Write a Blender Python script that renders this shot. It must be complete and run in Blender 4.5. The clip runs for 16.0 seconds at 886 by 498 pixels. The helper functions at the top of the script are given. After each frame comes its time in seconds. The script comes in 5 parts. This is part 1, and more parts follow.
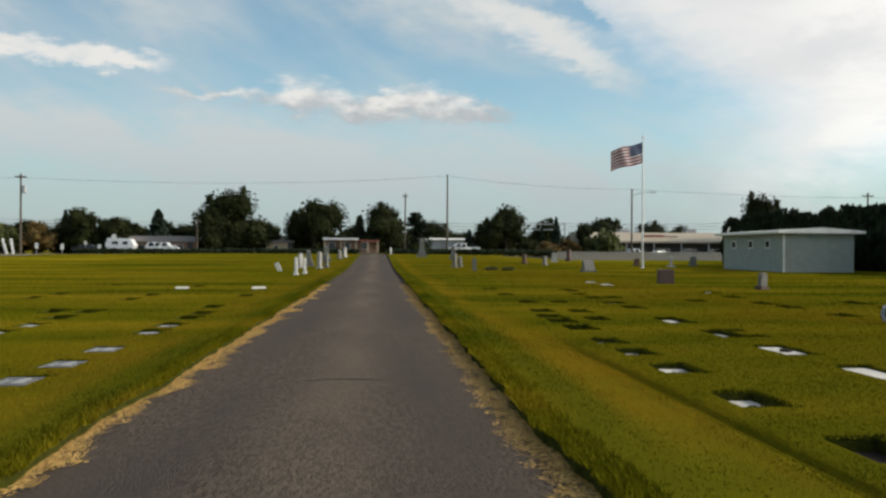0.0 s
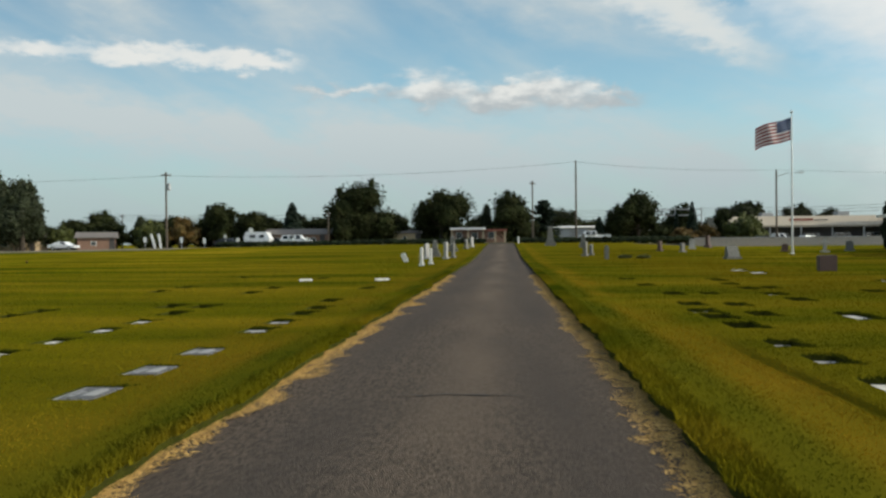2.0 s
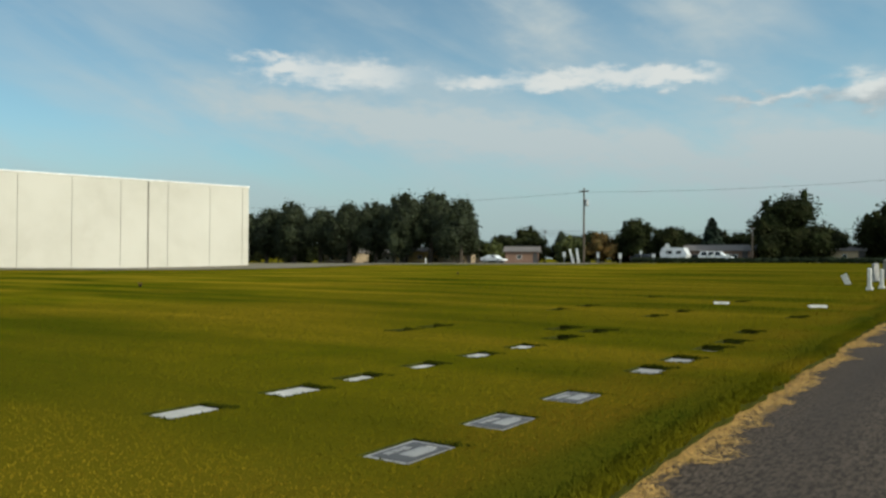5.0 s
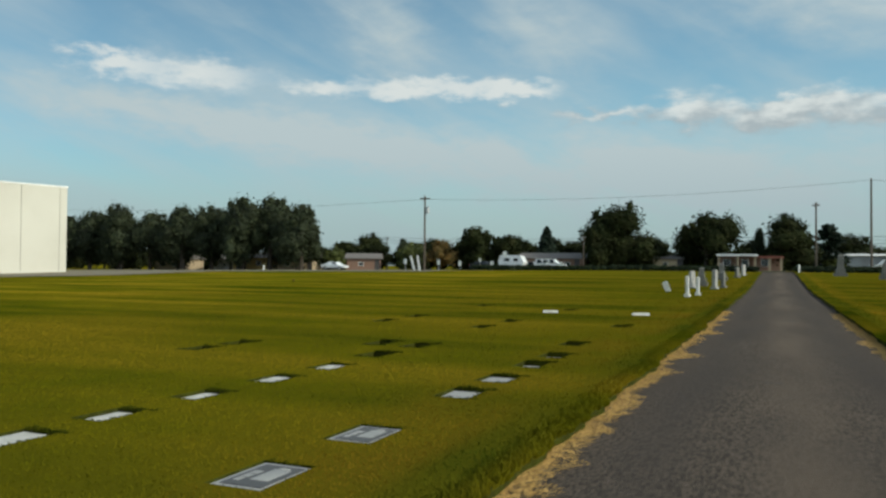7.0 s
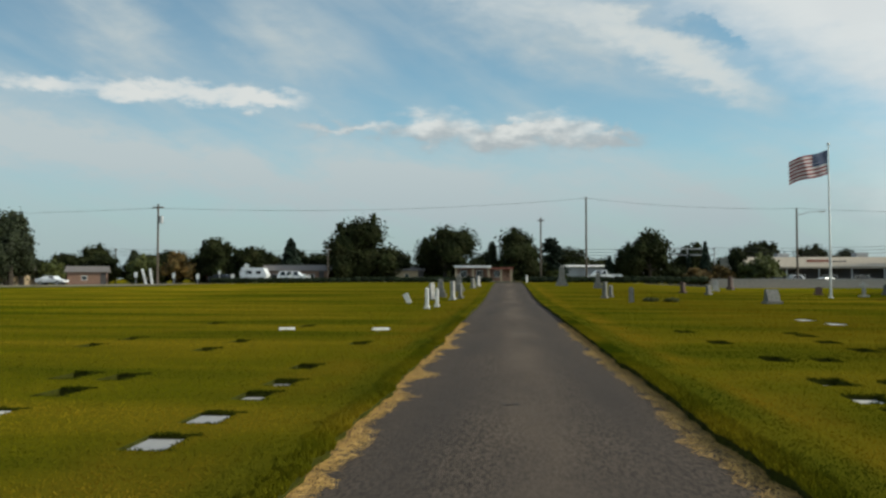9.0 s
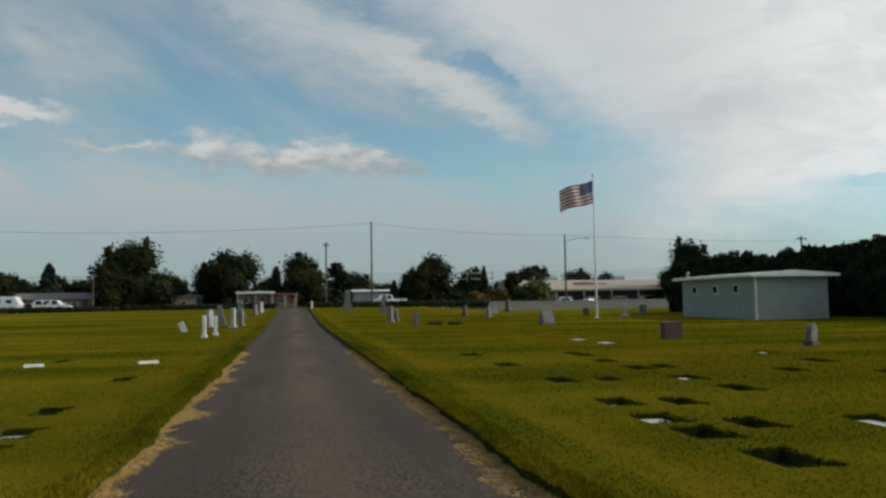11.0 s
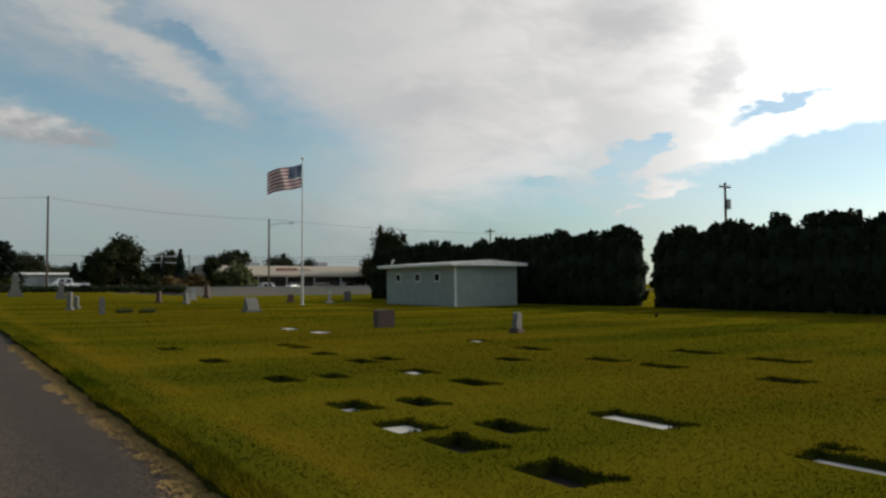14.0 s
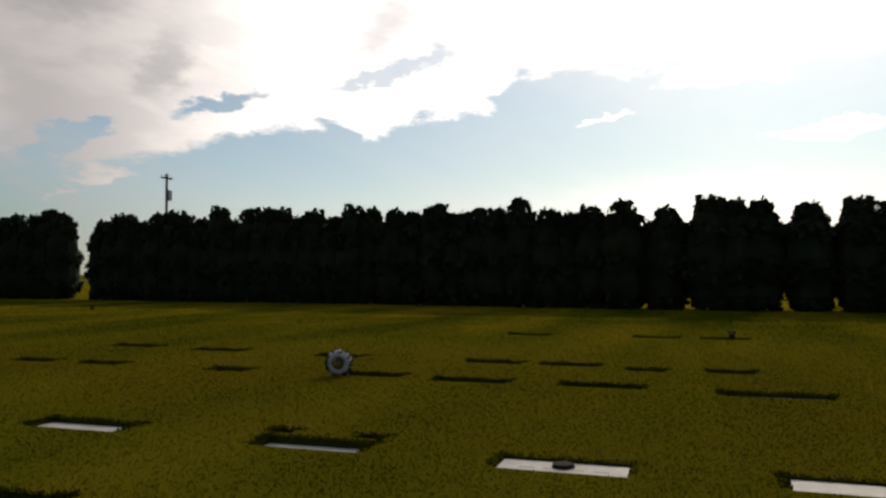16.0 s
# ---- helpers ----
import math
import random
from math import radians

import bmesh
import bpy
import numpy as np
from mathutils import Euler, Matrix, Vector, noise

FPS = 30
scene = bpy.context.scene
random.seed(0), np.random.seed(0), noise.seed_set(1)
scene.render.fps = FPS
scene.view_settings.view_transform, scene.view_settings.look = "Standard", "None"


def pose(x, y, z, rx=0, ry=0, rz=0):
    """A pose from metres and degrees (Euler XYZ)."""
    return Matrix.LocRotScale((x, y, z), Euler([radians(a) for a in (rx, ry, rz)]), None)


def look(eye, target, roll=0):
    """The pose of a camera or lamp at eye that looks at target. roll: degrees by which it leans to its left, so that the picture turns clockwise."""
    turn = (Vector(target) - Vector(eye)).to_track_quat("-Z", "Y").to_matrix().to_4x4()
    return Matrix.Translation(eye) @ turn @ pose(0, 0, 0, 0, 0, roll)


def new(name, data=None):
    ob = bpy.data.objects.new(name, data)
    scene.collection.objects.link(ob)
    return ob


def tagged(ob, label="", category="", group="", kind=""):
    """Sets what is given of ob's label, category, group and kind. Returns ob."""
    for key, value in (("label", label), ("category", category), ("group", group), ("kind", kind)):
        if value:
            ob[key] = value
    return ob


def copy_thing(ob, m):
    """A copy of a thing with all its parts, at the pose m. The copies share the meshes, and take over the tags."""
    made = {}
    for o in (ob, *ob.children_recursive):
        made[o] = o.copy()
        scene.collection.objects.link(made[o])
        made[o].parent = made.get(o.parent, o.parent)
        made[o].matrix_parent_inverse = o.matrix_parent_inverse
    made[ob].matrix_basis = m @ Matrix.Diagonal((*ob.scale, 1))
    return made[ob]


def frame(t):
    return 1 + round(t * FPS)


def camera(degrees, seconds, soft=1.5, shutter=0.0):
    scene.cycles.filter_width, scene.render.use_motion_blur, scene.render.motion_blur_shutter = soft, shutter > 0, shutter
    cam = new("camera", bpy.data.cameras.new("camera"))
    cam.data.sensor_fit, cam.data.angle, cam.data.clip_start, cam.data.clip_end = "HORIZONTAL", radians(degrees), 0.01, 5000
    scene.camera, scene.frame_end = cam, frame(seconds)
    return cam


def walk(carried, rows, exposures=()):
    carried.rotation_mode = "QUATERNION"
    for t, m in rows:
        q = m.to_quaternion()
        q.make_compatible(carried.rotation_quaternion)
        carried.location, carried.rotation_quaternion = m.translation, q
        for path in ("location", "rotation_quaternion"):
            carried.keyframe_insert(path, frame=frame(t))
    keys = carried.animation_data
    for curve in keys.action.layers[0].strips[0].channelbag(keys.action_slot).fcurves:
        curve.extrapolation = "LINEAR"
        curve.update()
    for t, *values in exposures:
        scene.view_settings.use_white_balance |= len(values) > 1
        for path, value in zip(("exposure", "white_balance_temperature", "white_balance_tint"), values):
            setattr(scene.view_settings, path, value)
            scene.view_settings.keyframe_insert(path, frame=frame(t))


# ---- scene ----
cam = camera(58.6, 16.0, 2.6)
PATH = [
    (0, (-0.015, 0.394, 1.425), (0.15, 2.387, 1.431), 0.3),
    (0.5, (0.092, 0.728, 1.394), (0.12, 2.727, 1.391), 0.0),
    (1, (0.135, 1.13, 1.377), (0.101, 3.13, 1.367), -0.1),
    (1.5, (0.089, 1.609, 1.378), (0.002, 3.607, 1.362), -0.5),
    (2, (0.005, 2.095, 1.391), (-0.152, 4.089, 1.371), -0.6),
    (2.5, (-0.07, 2.554, 1.408), (-0.313, 4.54, 1.39), -0.5),
    (3, (-0.123, 3.01, 1.42), (-0.474, 4.979, 1.408), -0.1),
    (3.5, (-0.205, 3.423, 1.423), (-0.699, 5.361, 1.416), -0.1),
    (4, (-0.308, 3.789, 1.421), (-0.972, 5.676, 1.418), 0.9),
    (4.5, (-0.385, 4.13, 1.416), (-1.297, 5.909, 1.426), 0.7),
    (4.7, (-0.412, 4.267, 1.413), (-1.427, 5.989, 1.432), 0.4),
    (5.2, (-0.470, 4.610, 1.418), (-1.617, 6.248, 1.440), 0.4),
    (5.75, (-0.530, 4.990, 1.428), (-1.666, 6.636, 1.458), 0.4),
    (6.3, (-0.590, 5.370, 1.437), (-1.608, 7.091, 1.474), 0.4),
    (6.8, (-0.634, 5.703, 1.445), (-1.48, 7.515, 1.487), 0.5),
    (7, (-0.633, 5.855, 1.446), (-1.412, 7.697, 1.488), 0.5),
    (7.5, (-0.62, 6.216, 1.445), (-1.238, 8.118, 1.487), 0.1),
    (8, (-0.703, 6.569, 1.448), (-1.154, 8.516, 1.497), 0.0),
    (8.5, (-0.73, 6.862, 1.474), (-1.029, 8.838, 1.531), 0.1),
    (9, (-0.718, 7.117, 1.502), (-0.879, 9.109, 1.577), -0.0),
    (9.2, (-0.736, 7.193, 1.504), (-0.84, 9.189, 1.59), -0.0),
    (11.3, (-0.708, 8.209, 1.489), (-0.26, 10.154, 1.625), -0.7),
    (11.5, (-0.708, 8.32, 1.491), (-0.214, 10.253, 1.617), -0.5),
    (12, (-0.709, 8.617, 1.516), (-0.093, 10.517, 1.626), -0.7),
    (12.5, (-0.694, 8.862, 1.524), (0.032, 10.723, 1.622), -0.6),
    (13, (-0.624, 9.144, 1.533), (0.215, 10.958, 1.626), -0.7),
    (13.5, (-0.549, 9.424, 1.529), (0.403, 11.181, 1.622), -0.6),
    (14, (-0.499, 9.741, 1.535), (0.57, 11.429, 1.626), -0.4),
    (14.5, (-0.455, 9.944, 1.555), (0.796, 11.502, 1.636), -0.1),
    (15, (-0.447, 9.989, 1.581), (1.033, 11.331, 1.653), -0.2),
    (15.5, (-0.39, 10.0, 1.559), (1.328, 11.023, 1.625), -0.3),
    (16, (-0.366, 10.099, 1.525), (1.531, 10.73, 1.588), -0.1),
]
walk(cam, [(t, look(eye, target, roll)) for t, eye, target, roll in PATH], [(0, 0.06, 6700, 8), (2.5, 0.02, 6500, 4), (4.5, -0.08, 6400, 2), (7, -0.1, 6250, 0), (9, -0.1, 6400, 3), (11.5, -0.45, 6450, 5), (13.0, -0.5, 6550, 7), (14.5, -0.52, 6750, 10), (16, -1.0, 7050, 15)])

# ---- world and sun ----
SUN_AZ, SUN_EL = 95.0, 30.0
sun_dir = Vector((math.sin(radians(SUN_AZ)) * math.cos(radians(SUN_EL)), math.cos(radians(SUN_AZ)) * math.cos(radians(SUN_EL)), math.sin(radians(SUN_EL))))
sun = new("sun", bpy.data.lights.new("sun", "SUN"))
sun.data.energy, sun.data.angle, sun.data.color = 3.1, radians(0.6), (1.0, 0.90, 0.74)
sun.matrix_world = look(sun_dir * 100, (0, 0, 0))

world = bpy.data.worlds.new("sky")
scene.world = world
world.use_nodes = True
wt = world.node_tree
wt.nodes.clear()


def wmath(op, a, b=None, c=None, clamp=False):
    n = wt.nodes.new("ShaderNodeMath")
    n.operation, n.use_clamp = op, clamp
    for i, v in enumerate((a, b, c)):
        if v is None:
            continue
        if isinstance(v, (int, float)):
            n.inputs[i].default_value = v
        else:
            wt.links.new(v, n.inputs[i])
    return n.outputs[0]


def wsmooth(v, lo, hi):
    n = wt.nodes.new("ShaderNodeMapRange")
    n.interpolation_type = "SMOOTHSTEP"
    wt.links.new(v, n.inputs["Value"])
    n.inputs["From Min"].default_value, n.inputs["From Max"].default_value = lo, hi
    return n.outputs["Result"]


def wnoise(vec, scale, detail=6.0, rough=0.55, dist=0.0):
    n = wt.nodes.new("ShaderNodeTexNoise")
    wt.links.new(vec, n.inputs["Vector"])
    n.inputs["Scale"].default_value, n.inputs["Detail"].default_value = scale, detail
    n.inputs["Roughness"].default_value, n.inputs["Distortion"].default_value = rough, dist
    return n.outputs["Fac"]


def wvec(x, y, z=0.0):
    n = wt.nodes.new("ShaderNodeCombineXYZ")
    for i, v in enumerate((x, y, z)):
        if isinstance(v, (int, float)):
            n.inputs[i].default_value = v
        else:
            wt.links.new(v, n.inputs[i])
    return n.outputs[0]


def wmix(f, a, b):
    n = wt.nodes.new("ShaderNodeMix")
    n.data_type = "RGBA"
    for sock, v in ((n.inputs[0], f), (n.inputs[6], a), (n.inputs[7], b)):
        if isinstance(v, (int, float, tuple)):
            sock.default_value = v
        else:
            wt.links.new(v, sock)
    return n.outputs[2]


coord = wt.nodes.new("ShaderNodeTexCoord")
sep = wt.nodes.new("ShaderNodeSeparateXYZ")
wt.links.new(coord.outputs["Generated"], sep.inputs[0])
dx, dy, dz = sep.outputs
AZ = wmath("MULTIPLY", wmath("ARCTAN2", dx, dy), 180 / math.pi)
EL = wmath("MULTIPLY", wmath("ARCSINE", dz), 180 / math.pi)
flat = wvec(AZ, wmath("MULTIPLY", EL, 2.2), 0.0)
wob1 = wmath("SUBTRACT", wnoise(flat, 0.33, 5, 0.6), 0.5)
wob2 = wmath("SUBTRACT", wnoise(wvec(wmath("ADD", AZ, 77.0), wmath("MULTIPLY", EL, 2.2)), 0.4, 5, 0.6), 0.5)
AZW = wmath("MULTIPLY_ADD", wob1, 5.0, AZ)
ELW = wmath("MULTIPLY_ADD", wob2, 3.2, EL)


def puff(a, e, w, h, lean=0.0):
    """A soft patch of cloud round azimuth a and height e (degrees)."""
    u = wmath("SUBTRACT", AZW, a)
    v = wmath("SUBTRACT", ELW, e)
    if lean:
        v = wmath("MULTIPLY_ADD", u, -lean, v)
    u = wmath("DIVIDE", u, w)
    v = wmath("DIVIDE", v, h)
    return wmath("EXPONENT", wmath("MULTIPLY", wmath("ADD", wmath("MULTIPLY", u, u), wmath("MULTIPLY", v, v)), -1.0))


def total(items):
    out = items[0]
    for i in items[1:]:
        out = wmath("ADD", out, i)
    return out


sky = wt.nodes.new("ShaderNodeTexSky")
sky.sky_type, sky.sun_disc = "NISHITA", False
sky.sun_elevation, sky.sun_rotation = radians(SUN_EL), radians(SUN_AZ)
sky.air_density, sky.dust_density, sky.ozone_density = 1.0, 0.6, 1.5
skyc = wt.nodes.new("ShaderNodeMix")
skyc.data_type, skyc.blend_type = "RGBA", "MULTIPLY"
skyc.inputs[0].default_value = 1.0
wt.links.new(sky.outputs[0], skyc.inputs[6])
wt.links.new(wmix(wsmooth(AZ, 15.0, 60.0), wmix(wsmooth(AZ, -5.0, -45.0), (0.112, 0.144, 0.138, 1), (0.085, 0.108, 0.106, 1)), (0.130, 0.155, 0.160, 1)), skyc.inputs[7])
# high thin veil, streaked
streak = wnoise(wvec(wmath("MULTIPLY_ADD", EL, 1.5, AZ), wmath("MULTIPLY_ADD", AZ, 0.25, wmath("MULTIPLY", EL, 1.4)), 3.0), 0.11, 4, 0.5, 0.5)
fine = wnoise(wvec(wmath("MULTIPLY_ADD", EL, 0.6, AZ), wmath("MULTIPLY", EL, 2.2), 9.0), 0.20, 7, 0.58, 0.5)
soft = wmath("SUBTRACT", wnoise(wvec(AZ, wmath("MULTIPLY", EL, 2.0), 5.0), 0.10, 4, 0.5), 0.5)
veil = wsmooth(wmath("MULTIPLY_ADD", fine, 0.25, streak), 0.45, 0.85)
haze = wsmooth(EL, 8.0, 0.5)
band = total([puff(-46, 10.6, 9, 1.5, -0.05), puff(-33, 9.0, 10, 1.7, -0.11), puff(-16, 7.2, 13, 2.6, -0.08), puff(-2, 6.2, 12, 3.6), puff(-16, 16.0, 4, 2.2, -0.3), puff(-27, 16.5, 3, 3.0, -0.5), puff(3, 17.0, 8, 2.2, -0.25), puff(13.0, 14.9, 4.4, 1.3, -0.62), puff(8.0, 17.9, 4, 1.3, -0.4), puff(16, 5, 9, 3)])
thin = wmath("MULTIPLY", wmath("ADD", wmath("MULTIPLY", veil, wmath("MULTIPLY_ADD", wsmooth(AZ, 40.0, 60.0), -0.35, 0.48)), wmath("ADD", wmath("MULTIPLY", band, wmath("MULTIPLY_ADD", fine, 0.9, 0.2)), wmath("MULTIPLY", haze, wmath("MULTIPLY_ADD", wsmooth(AZ, 40.0, 80.0), 0.55, 0.24)))), 0.95, clamp=True)
thin = wmath("MULTIPLY_ADD", thin, 0.86, 0.12)
c1 = wmix(thin, skyc.outputs[2], wmix(wsmooth(AZ, 20.0, 95.0), (0.55, 0.60, 0.63, 1), (2.0, 2.0, 2.0, 1)))
# blue-grey haze low in the north
c1 = wmix(wmath("MULTIPLY", wmath("MULTIPLY", wsmooth(EL, 10.0, 0.0), 0.8), wsmooth(AZ, 62.0, 28.0)), c1, (0.37, 0.45, 0.49, 1))
# the broken sheet of cloud towards the sun
low = total([wmath("MULTIPLY_ADD", wsmooth(AZ, 20.0, 44.0), 5.0, 1.8), wmath("MULTIPLY", wsmooth(AZ, 47.0, 60.0), 3.4), wmath("MULTIPLY", wsmooth(AZ, 66.0, 74.0), 1.4), wmath("MULTIPLY", wsmooth(AZ, 74.5, 77.5), 2.5)])
rag = wmath("MULTIPLY_ADD", wob2, 2.0, wmath("MULTIPLY_ADD", wob1, 1.5, wmath("MULTIPLY_ADD", wmath("SUBTRACT", fine, 0.5), 4.0, EL)))
hard = wsmooth(AZ, 38.0, 50.0)
under = wmath("ADD", wmath("MULTIPLY", wsmooth(wmath("SUBTRACT", rag, low), -0.25, 0.9), hard), wmath("MULTIPLY", wsmooth(wmath("SUBTRACT", rag, low), -1.8, 4.5), wmath("SUBTRACT", 1.0, hard)))
west = wsmooth(wmath("SUBTRACT", wmath("MULTIPLY_ADD", wmath("MAXIMUM", wmath("SUBTRACT", ELW, 13.0), -2.5), 1.6, AZW), 19.0), -3.0, 9.0)
gaps = wsmooth(total([puff(39.2, 7.4, 2.0, 0.7), puff(45.0, 8.4, 2.0, 1.2, 0.3), puff(55.8, 11.8, 3.2, 0.75, 0.28), puff(47.5, 9.8, 1.6, 0.8, 0.3), puff(14.2, 16.6, 3.0, 0.9, -0.5)]), 0.30, 0.75)
gaps = wmath("MAXIMUM", gaps, wmath("MULTIPLY", wsmooth(total([puff(70.5, 15.3, 3.4, 0.9, 0.30), puff(66.0, 13.8, 3.0, 0.6, 0.3)]), 0.1, 1.0), 0.75))
sheet = wmath("MULTIPLY", wmath("MULTIPLY", under, west), wmath("SUBTRACT", 1.0, gaps))
wisps = wsmooth(wmath("MULTIPLY_ADD", wmath("SUBTRACT", fine, 0.5), 1.2, total([puff(83.5, 11.0, 2.0, 0.35, 0.1), puff(98, 9.4, 5, 0.6, 0.08), puff(48, 6.6, 2.5, 0.4, 0.1), puff(46, 5.4, 1.6, 0.3, 0.2), puff(91, 13.6, 5, 0.9, -0.08)])), 0.35, 0.95)
sheet = wmath("MAXIMUM", sheet, wisps)
grey = wsmooth(wmath("MULTIPLY_ADD", soft, 1.2, total([puff(52, 14.0, 2.6, 2.4, 0.6), puff(67.5, 17.6, 3.4, 2.6, 0.5), puff(30, 13, 6, 2.0, 0.2), puff(46, 18, 5, 2), puff(25, 8, 3.5, 1.3)])), 0.15, 1.1)
lit = wmath("MULTIPLY", wsmooth(AZ, 43.0, 68.0), wmath("MULTIPLY", wsmooth(AZ, 140.0, 108.0), wsmooth(EL, 42.0, 26.0)))
sheetc = wmix(wsmooth(AZ, 22.0, 42.0), (0.79, 0.79, 0.80, 1), (1.10, 1.07, 1.06, 1))
cloudc = wmix(lit, sheetc, (3.2, 3.15, 3.05, 1))
cloudc = wmix(wmath("MULTIPLY", wsmooth(wmath("ADD", fine, soft), 0.62, 0.30), 0.45), cloudc, wmix(lit, (0.74, 0.74, 0.76, 1), (2.1, 2.1, 2.12, 1)))
cloudc = wmix(wmath("MULTIPLY", grey, 0.85), cloudc, wmix(lit, (0.70, 0.70, 0.73, 1), (1.35, 1.36, 1.42, 1)))
c2 = wmix(wmath("MULTIPLY", wmath("MULTIPLY", sheet, wmath("MULTIPLY_ADD", wsmooth(EL, 60.0, 25.0), 0.64, 0.30)), wmath("MULTIPLY_ADD", wsmooth(AZ, 165.0, 120.0), 0.6, 0.4)), c1, cloudc)
# small heaped clouds
heap = total([puff(-40.5, 13.0, 4.6, 1.2), puff(-46.5, 13.2, 2.4, 0.8), puff(-31.8, 12.5, 2.4, 0.75), puff(-26.5, 12.6, 2.6, 0.8), puff(-21.5, 12.7, 3.6, 0.85), puff(-16.8, 12.5, 2.2, 0.6), puff(-11.5, 10.7, 3.6, 0.55), puff(-5.6, 10.9, 2.3, 1.25), puff(-1.4, 10.1, 2.8, 1.15), puff(1.0, 10.7, 1.7, 0.9), puff(4.2, 10.5, 2.2, 1.3), puff(7.8, 9.9, 2.2, 0.7)])
heapm = wsmooth(wmath("MULTIPLY_ADD", wob1, 0.8, heap), 0.12, 1.1)
puffs = wnoise(flat, 0.55, 5, 0.55)
topside = wsmooth(wmath("ADD", wmath("MULTIPLY", heap, 0.5), wmath("MULTIPLY_ADD", puffs, 1.8, wmath("MULTIPLY", wsmooth(EL, 9.6, 12.6), 0.9))), 1.15, 2.1)
heapc = wmix(topside, (0.46, 0.475, 0.50, 1), (0.84, 0.81, 0.79, 1))
shaft = total([puff(15.2, 13.7, 2.8, 1.3, -0.5), puff(11.0, 15.8, 3.2, 1.4, -0.5), puff(6.0, 18.4, 4.2, 1.8, -0.45), puff(-2, 20.5, 5, 2.0, -0.3)])
shaftm = wmath("MULTIPLY", wsmooth(wmath("MULTIPLY_ADD", wmath("SUBTRACT", fine, 0.5), 0.9, shaft), 0.05, 1.25), 0.55)
c2 = wmix(shaftm, c2, (0.80, 0.79, 0.78, 1))
c3 = wmix(wmath("MULTIPLY", heapm, 0.85), c2, heapc)
# brightness round the hidden sun
glow = total([puff(95, 27, 20, 11), puff(90, 3.5, 9, 2.2)])
c4 = wmix(wmath("MULTIPLY", glow, 0.8, clamp=True), c3, (3.2, 3.15, 3.0, 1))
back = wt.nodes.new("ShaderNodeBackground")
wt.links.new(c4, back.inputs[0])
back.inputs[1].default_value = 1.0
wout = wt.nodes.new("ShaderNodeOutputWorld")
wt.links.new(back.outputs[0], wout.inputs[0])


